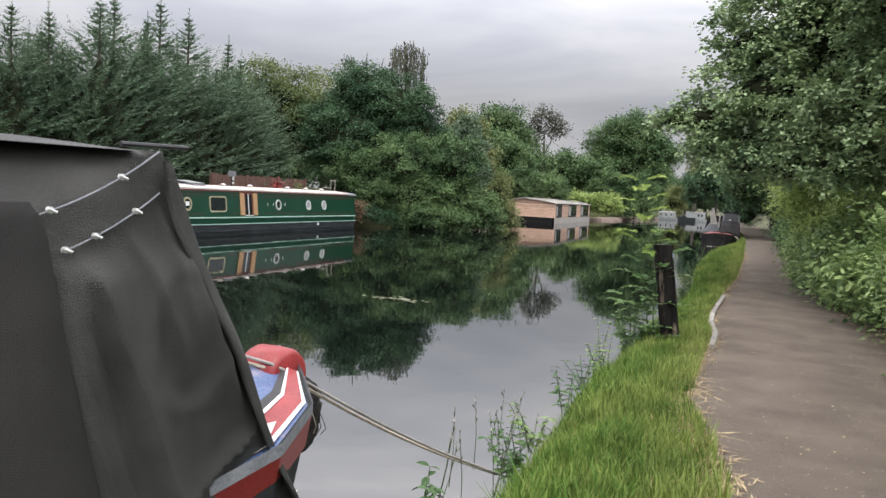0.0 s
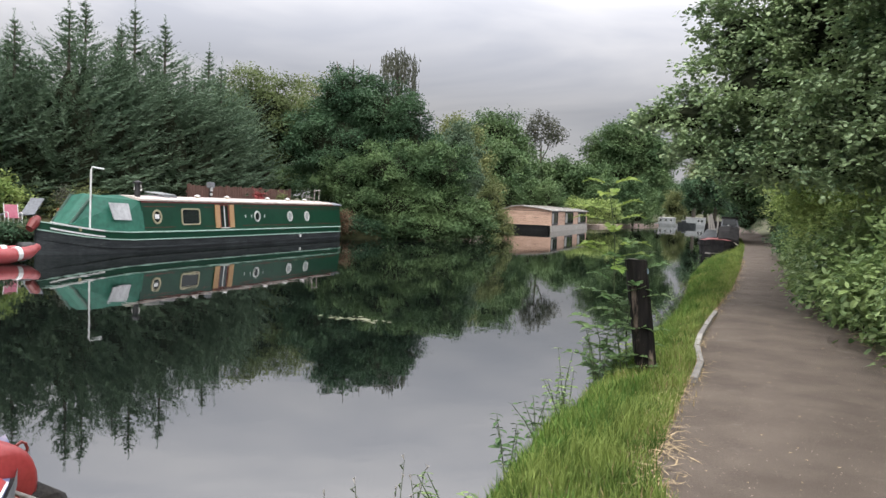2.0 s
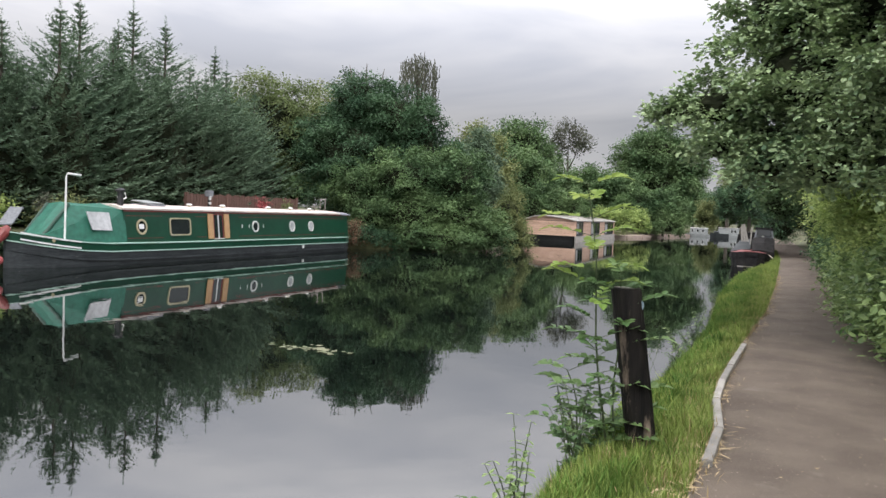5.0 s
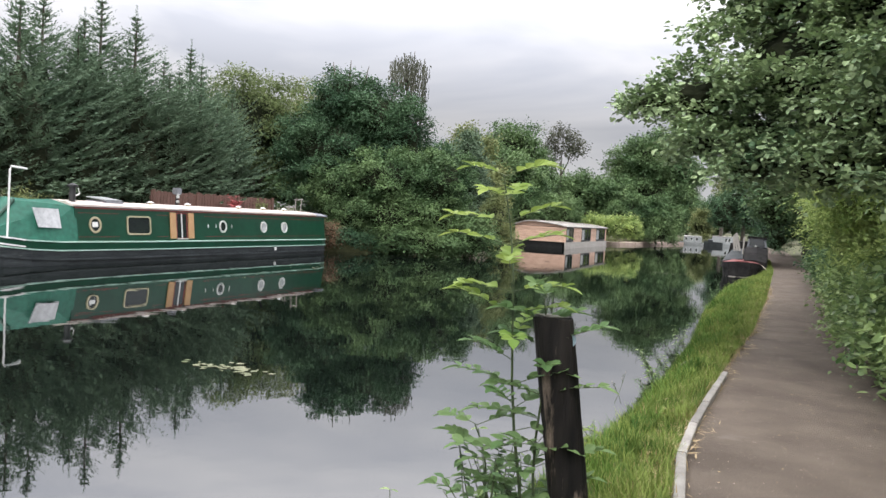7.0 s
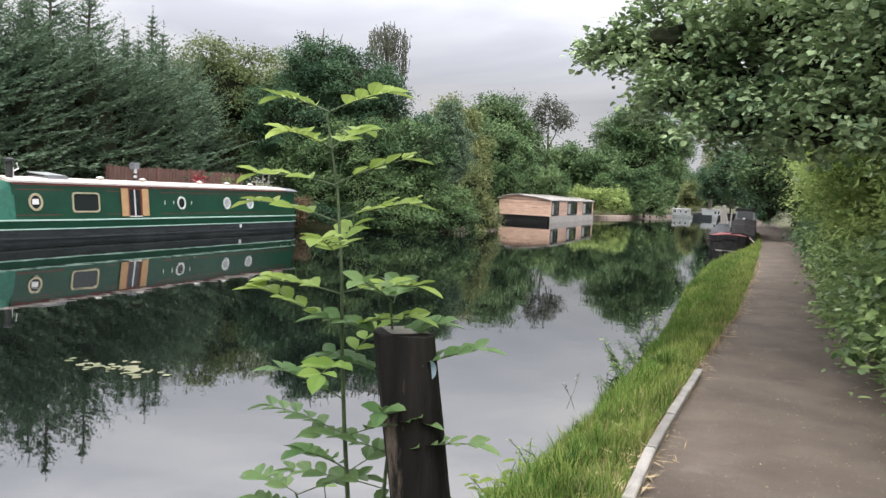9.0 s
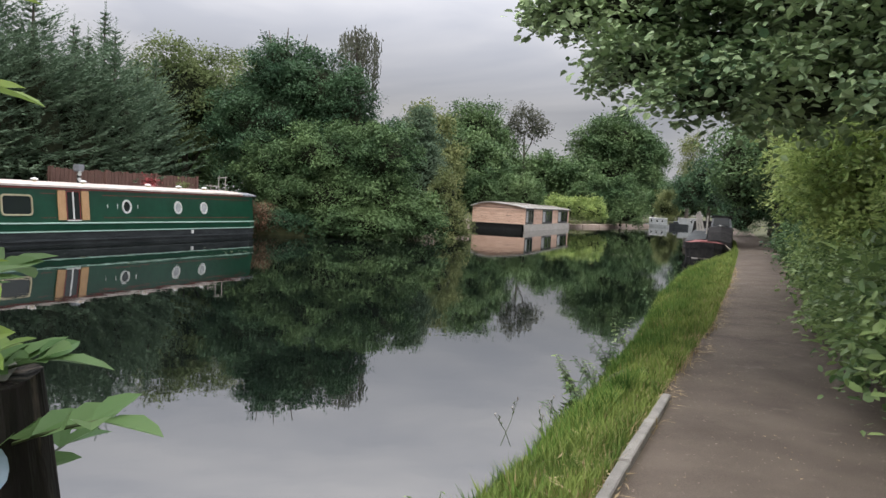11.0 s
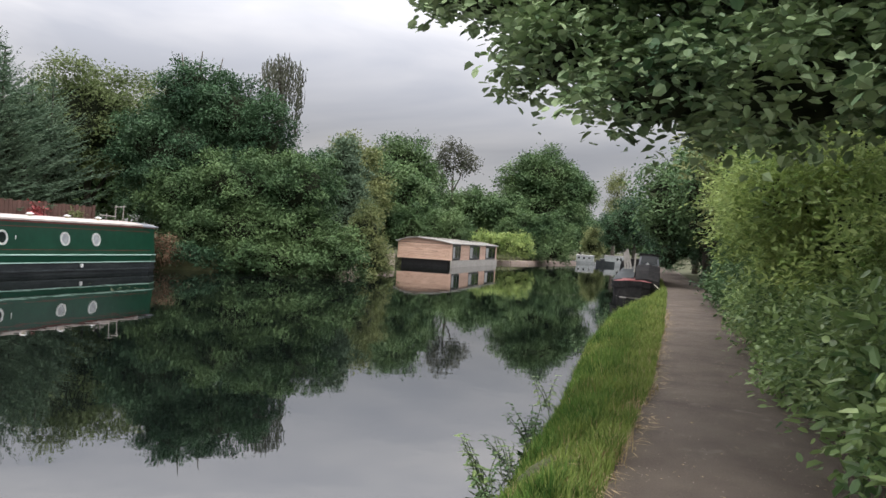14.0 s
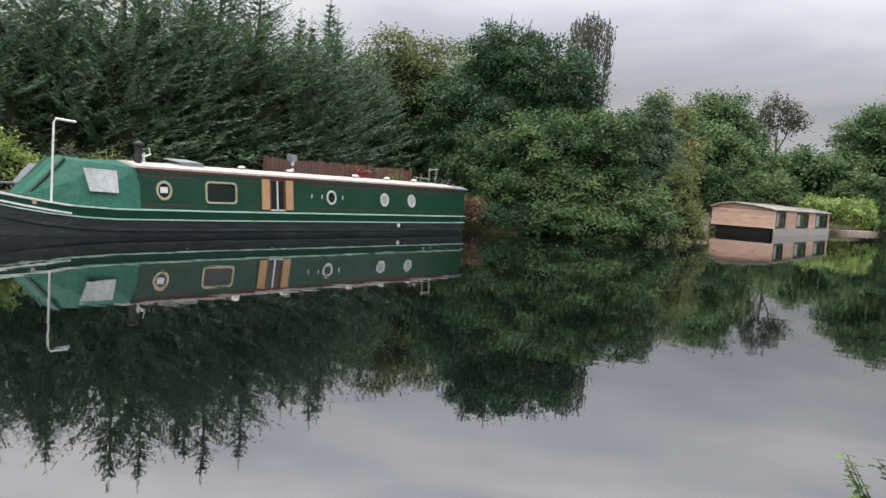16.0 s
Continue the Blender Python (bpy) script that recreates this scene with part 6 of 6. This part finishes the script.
# ---- the towpath bank ----
def kerb_boards():
    k = thing("path_edging", "worn concrete edging strips along the towpath", "path edging", pose(0, 0, 0))
    rng = random.Random(11)
    y = 9.6
    while y < 14.2:
        n = rng.uniform(0.75, 0.95)
        x0, x1 = lerp(y, LEFT) + 0.045, lerp(y + n, LEFT) + 0.045
        bm = box(0, 1, -0.03, 0.03, -0.12, 0.06 + rng.uniform(-0.012, 0.01), 0.006)
        d = Vector((x1 - x0, n - 0.012, 0))
        part("edging_strip", moved(bm, Matrix.Translation((x0, y, 0)) @ Matrix.Rotation(math.atan2(d.y, d.x), 4, "Z") @ Matrix.Diagonal((d.length, 1, 1, 1))), M_KERB, k)
        y += n


kerb_boards()


def wooden_post():
    p = thing("mooring_post", "blackened weathered square timber post leaning at the water's edge", "wooden post", pose(-0.705, 9.9, -0.3) @ Matrix.Diagonal((1.14, 1.14, 1, 1)))
    bm = bmesh.new()
    rows = []
    rng = random.Random(3)
    for i in range(15):
        z = 1.33 * i / 14
        c = Vector((-0.155 * z / 1.3, -0.06 * z / 1.3, z))
        ring_pts = []
        for a in range(20):
            t = a / 20 * math.tau
            cx, sx = math.cos(t), math.sin(t)
            r = 0.083 / max(abs(cx), abs(sx)) * (1 - 0.10 * (abs(abs(cx) - abs(sx)) < 0.25))
            r *= 1 + 0.02 * noise.noise(Vector((cx * 3, sx * 3, z * 2.5))) + rng.uniform(-0.012, 0.012)
            q = Matrix.Rotation(radians(28), 3, "Z") @ Vector((r * cx, r * sx, 0))
            ring_pts.append(bm.verts.new(c + q + Vector((0, 0, (0.012 * noise.noise(Vector((cx * 4, sx * 4, 9)))) if i == 14 else 0))))
        rows.append(ring_pts)
    for r, s in zip(rows, rows[1:]):
        for k in range(20):
            bm.faces.new((r[k], r[(k + 1) % 20], s[(k + 1) % 20], s[k]))
    bm.faces.new(rows[-1])
    part("timber", bm, M_POST, p)
    part("top_face", moved(disc((-0.155, -0.06, 1.337), (1, 0, 0), (0, 1, 0), 0.078, 0.078, 4), Matrix()), M_GREYWOOD, p, "grey end grain")
    part("blue_mark", moved(disc((0, 0, 0), (0, 1, 0), (0, 0, 1), 0.018, 0.03, 12), Matrix.Translation((-0.062, -0.085, 1.23)) @ Matrix.Rotation(radians(-62), 4, "Z")), M_PALEBLUE, p, "faded pale blue paint mark")


wooden_post()


def compound_leaf(start, direction, length, pairs, size, rng):
    """One arching stalk with paired oval leaflets; returns stalk points and leaf arrays."""
    d = Vector(direction).normalized()
    pts, leaves_c, leaves_d, leaves_n, sizes = [], [], [], [], []
    side = d.cross(Vector((0, 0, 1))).normalized()
    for k in range(9):
        q = k / 8
        pts.append(Vector(start) + d * length * q + Vector((0, 0, -0.14 * length * q * q)))
    for k in range(pairs):
        q = 0.28 + 0.68 * k / max(pairs - 1, 1)
        p = Vector(start) + d * length * q + Vector((0, 0, -0.14 * length * q * q))
        for s in (-1, 1):
            leaves_c.append(p)
            leaves_d.append((side * s * 0.8 + d * 0.75 + Vector((0, 0, rng.uniform(-0.1, 0.3)))).normalized())
            leaves_n.append(Vector((rng.uniform(-0.55, 0.55), rng.uniform(-0.7, 0.25), 1)).normalized())
            sizes.append(size * (1.0 - 0.25 * abs(q - 0.6)) * rng.uniform(0.85, 1.15))
    leaves_c.append(pts[-1])
    leaves_d.append((d + Vector((0, 0, -0.5))).normalized())
    leaves_n.append(Vector((0, 0, 1)))
    sizes.append(size * 1.15)
    return pts, leaves_c, leaves_d, leaves_n, sizes


def leaf_mesh(cs, ds, ns, sizes, aspect=0.5):
    """Oval leaves of six outline points with a folded midrib."""
    v, f = [], []
    for c, d, n, s in zip(cs, ds, ns, sizes):
        w = d.cross(n).normalized()
        n2 = w.cross(d).normalized()
        i = len(v)
        for q, r in ((0, 0), (0.22, 0.7), (0.5, 1.0), (0.8, 0.6), (1.0, 0.0), (0.8, -0.6), (0.5, -1.0), (0.22, -0.7), (0.3, 0), (0.65, 0)):
            v.append(c + d * s * q + w * s * aspect * 0.5 * r + n2 * s * (0.09 * abs(r) - 0.12 * q * q))
        f += [(i, i + 1, i + 8), (i + 1, i + 2, i + 9, i + 8), (i + 2, i + 3, i + 9), (i + 3, i + 4, i + 9), (i + 4, i + 5, i + 9), (i + 5, i + 6, i + 9), (i + 6, i + 7, i + 8, i + 9), (i + 7, i, i + 8)]
    return v, f


def ash_sapling():
    s = thing("ash_sapling", "young ash sapling with fresh green paired leaves beside the post", "sapling", pose(-0.97, 9.78, -0.3))
    rng = random.Random(21)
    low, fresh = ([], [], [], []), ([], [], [], [])
    for base, top, n, z0 in (((0.03, 0), (-0.17, -0.03, 2.0), 17, 0.1), ((0.05, 0.03), (0.06, 0.02, 1.42), 10, 0.25), ((-0.08, -0.02), (-0.26, 0.0, 0.75), 6, 0.15)):
        b, t = Vector((*base, 0)), Vector(top)
        stem = [b.lerp(t, k / 8) + Vector((0.02 * math.sin(k * 1.3), 0.015 * math.cos(k * 1.7), 0)) for k in range(9)]
        stem_ob = part("stem", tube(stem, [0.010 - 0.0008 * k for k in range(9)], 6), M_STEM, s)
        for k in range(n):
            q = z0 + (1 - z0) * k / (n - 1)
            p = b.lerp(t, q)
            # pairs stand crosswise from node to node; the broad ones lie along the bank
            for side in ((0, math.pi) if k % 3 else (1.2, math.pi + 1.2)):
                if rng.random() < 0.05:
                    continue
                a = side + rng.uniform(-0.45, 0.45) + 0.35
                ln = rng.uniform(0.21, 0.33) * (1.0 if q < 0.9 else 0.75)
                pts, *leaf = compound_leaf(p, (math.cos(a), 0.8 * math.sin(a), rng.uniform(0.2, 0.6)), ln, rng.choice((4, 5, 5)), 0.083, rng)
                part("leaf_stalk", tube(pts, 0.0022, 4), M_STEM, stem_ob)
                for have, more in zip(fresh if q > 0.55 and t.z > 1.9 else low, leaf):
                    have += more
    for name, group, mat, label in (("foliage", low, M_SAPLING, "mid-green paired leaves"), ("top_foliage", fresh, M_SAPLING_FRESH, "bright yellow-green young leaves")):
        v, f = leaf_mesh(*group, 0.55)
        raw(name, v, f, mat, s, label)


ash_sapling()


def weed(at, height, n, size, seed, material, name="nettle", label="leafy green nettle growing at the bank's edge", spread=0.14):
    w = thing(name, label, "plant", pose(*at), "weeds on the bank")
    rng = random.Random(seed)
    cs, ds, ns, sz = [], [], [], []
    for _ in range(n):
        a = rng.uniform(0, math.tau)
        tip = Vector((spread * math.cos(a) - 0.06, spread * math.sin(a), height * rng.uniform(0.6, 1.1)))
        b = Vector((rng.uniform(-0.05, 0.05), rng.uniform(-0.08, 0.08), -0.05))
        part("stem", tube([b, b.lerp(tip, 0.5) + Vector((0, 0, 0.03)), tip], [0.005, 0.004, 0.002], 5), M_STEM, w)
        for k in range(7):
            p = b.lerp(tip, 0.2 + 0.8 * k / 6)
            for s in range(2):
                th = k * 1.57 + s * math.pi + rng.uniform(-0.3, 0.3)
                cs.append(p)
                ds.append(Vector((math.cos(th), math.sin(th), rng.uniform(-0.4, 0.3))).normalized())
                ns.append(Vector((rng.uniform(-0.4, 0.4), rng.uniform(-0.4, 0.4), 1)).normalized())
                sz.append(size * rng.uniform(0.6, 1.2) * (1.1 - 0.07 * k))
    v, f = leaf_mesh(cs, ds, ns, sz, 0.5)
    raw("foliage", v, f, material, w)


for k, (x, y, z, h, n, s) in enumerate(((-1.2, 10.1, -0.2, 0.5, 8, 0.08), (-1.1, 9.6, -0.2, 0.55, 8, 0.08), (-1.0, 9.9, -0.1, 0.35, 8, 0.07), (-1.32, 9.1, -0.3, 0.5, 5, 0.075), (-1.25, 8.2, -0.3, 0.42, 5, 0.08), (-1.2, 7.5, -0.28, 0.3, 4, 0.08), (-1.08, 6.3, -0.22, 0.28, 6, 0.08), (-1.05, 5.75, -0.25, 0.3, 7, 0.085), (-1.2, 4.75, -0.3, 0.3, 4, 0.1), (-1.36, 12.6, -0.32, 0.16, 4, 0.05), (-1.42, 15.0, -0.34, 0.16, 4, 0.05), (-1.6, 17.3, -0.32, 0.26, 6, 0.065), (-1.72, 18.6, -0.3, 0.3, 5, 0.07), (-1.5, 16.2, -0.3, 0.22, 4, 0.06), (-1.48, 15.7, -0.34, 0.2, 4, 0.06), (-1.52, 16.5, -0.34, 0.2, 4, 0.06), (-2.1, 22.8, -0.3, 0.35, 5, 0.08), (-2.5, 28, -0.3, 0.45, 6, 0.09), (-1.6, 16.0, -0.36, 0.34, 7, 0.075), (-1.6, 17.2, -0.36, 0.3, 6, 0.07), (-1.3, 10.6, -0.34, 0.3, 6, 0.07), (-1.25, 8.9, -0.32, 0.4, 6, 0.075))):
    weed((x, y, z), h, n, s, 300 + k, M_HEDGE if k % 3 == 0 else M_ELDER)


def stalks(at, n, height, seed):
    w = thing("dry_stalks", "thin dry seed stalks at the water's edge", "plant", pose(*at), "weeds on the bank")
    rng = random.Random(seed)
    for _ in range(n):
        b = Vector((rng.uniform(-0.25, 0.15), rng.uniform(-0.25, 0.25), 0))
        t = b + Vector((rng.uniform(-0.12, 0.12), rng.uniform(-0.12, 0.12), height * rng.uniform(0.6, 1.1)))
        s = part("stalk", tube([b, b.lerp(t, 0.5) + Vector((0.01, 0, 0.01)), t], [0.003, 0.0025, 0.0015], 4), M_STEM, w)
        for k in range(4):
            p = b.lerp(t, 0.7 + 0.1 * k)
            part("seed_head", tube([p, p + Vector((rng.uniform(-0.015, 0.015), rng.uniform(-0.015, 0.015), 0.02)), p + Vector((0, 0, 0.03))], [0.002, 0.006, 0.002], 5), M_GREYWOOD if k % 2 else M_STEM, s)


stalks((-1.12, 5.2, -0.3), 9, 0.52, 400)
stalks((-1.1, 5.9, -0.25), 7, 0.45, 401)
stalks((-1.35, 14.0, -0.3), 5, 0.32, 402)
weed((-1.2, 11.6, -0.3), 0.28, 5, 0.14, 410, M_GRASS, "reed_tuft", "tuft of broad grass blades over the water")


def scatter(name, label, category, n, seed, y0, y1, x_of, size, mat, flat=1.0):
    rng = np.random.default_rng(seed)
    y = rng.uniform(y0, y1, n)
    x = x_of(y, rng)
    c = np.stack([x, y, np.full(n, 0.036)], 1)
    a = rng.uniform(0, math.tau, n)
    d = np.stack([np.cos(a), np.sin(a), rng.normal(0, 0.08, n)], 1)
    nrm = unit(np.stack([rng.normal(0, 0.15, n), rng.normal(0, 0.15, n), np.ones(n)], 1))
    ln = size * rng.uniform(0.4, 1.4, n)
    v, f = leaf_quads(c, unit(d), nrm, ln, ln * flat * rng.uniform(0.4, 1.0, n), rng.uniform(0.0, 0.15, n))
    tagged(raw(name, v, f.tolist(), mat), label, category, kind="stuff")


def lerp_all(y, table):
    return np.interp(y, [a for a, _ in table], [b for _, b in table])


scatter("path_litter", "pale dead leaf scraps scattered on the towpath", "litter", 520, 500, 4, 34, lambda y, r: lerp_all(y, LEFT) + (lerp_all(y, RIGHT) - lerp_all(y, LEFT)) * r.random(len(y)), 0.02, M_STRAW)
scatter("path_grit", "small pale and dark grit on the towpath", "grit", 5200, 502, 4, 26, lambda y, r: lerp_all(y, LEFT) + (lerp_all(y, RIGHT) - lerp_all(y, LEFT)) * r.random(len(y)), 0.011, M_STONE)
scatter("straw", "dry straw lying along the path's edges", "straw", 5200, 501, 4, 30, lambda y, r: np.where(r.random(len(y)) < 0.62, lerp_all(y, LEFT) + r.normal(-0.03, 0.07, len(y)) + 0.05 * np.sin(y * 2.7), lerp_all(y, RIGHT) + r.normal(0.08, 0.11, len(y))), 0.11, M_STRAW, 0.12)


def floating(name, center, size, n, seed):
    rng = np.random.default_rng(seed)
    p = rng.normal(size=(n, 2)) * np.array(size)
    c = np.stack([center[0] + p[:, 0], center[1] + p[:, 1], np.full(n, WATER + 0.006)], 1)
    a = rng.uniform(0, math.tau, n)
    d = np.stack([np.cos(a), np.sin(a), np.zeros(n)], 1)
    ln = rng.uniform(0.05, 0.13, n)
    v, f = leaf_quads(c, d, np.tile([0, 0, 1.0], (n, 1)), ln, ln * 0.8, rng.uniform(0, 0.05, n))
    tagged(raw(name, v, f.tolist(), M_LILY), "pale floating leaves drifting on the water", "floating leaves", kind="stuff")


floating("floating_leaves", (-5.75, 13.0), (0.25, 0.08), 55, 600)
floating("floating_leaves", (-6.1, 39.6), (0.5, 0.4), 30, 601)
floating("floating_leaves", (-14.5, 27.0), (0.5, 4.0), 30, 602)
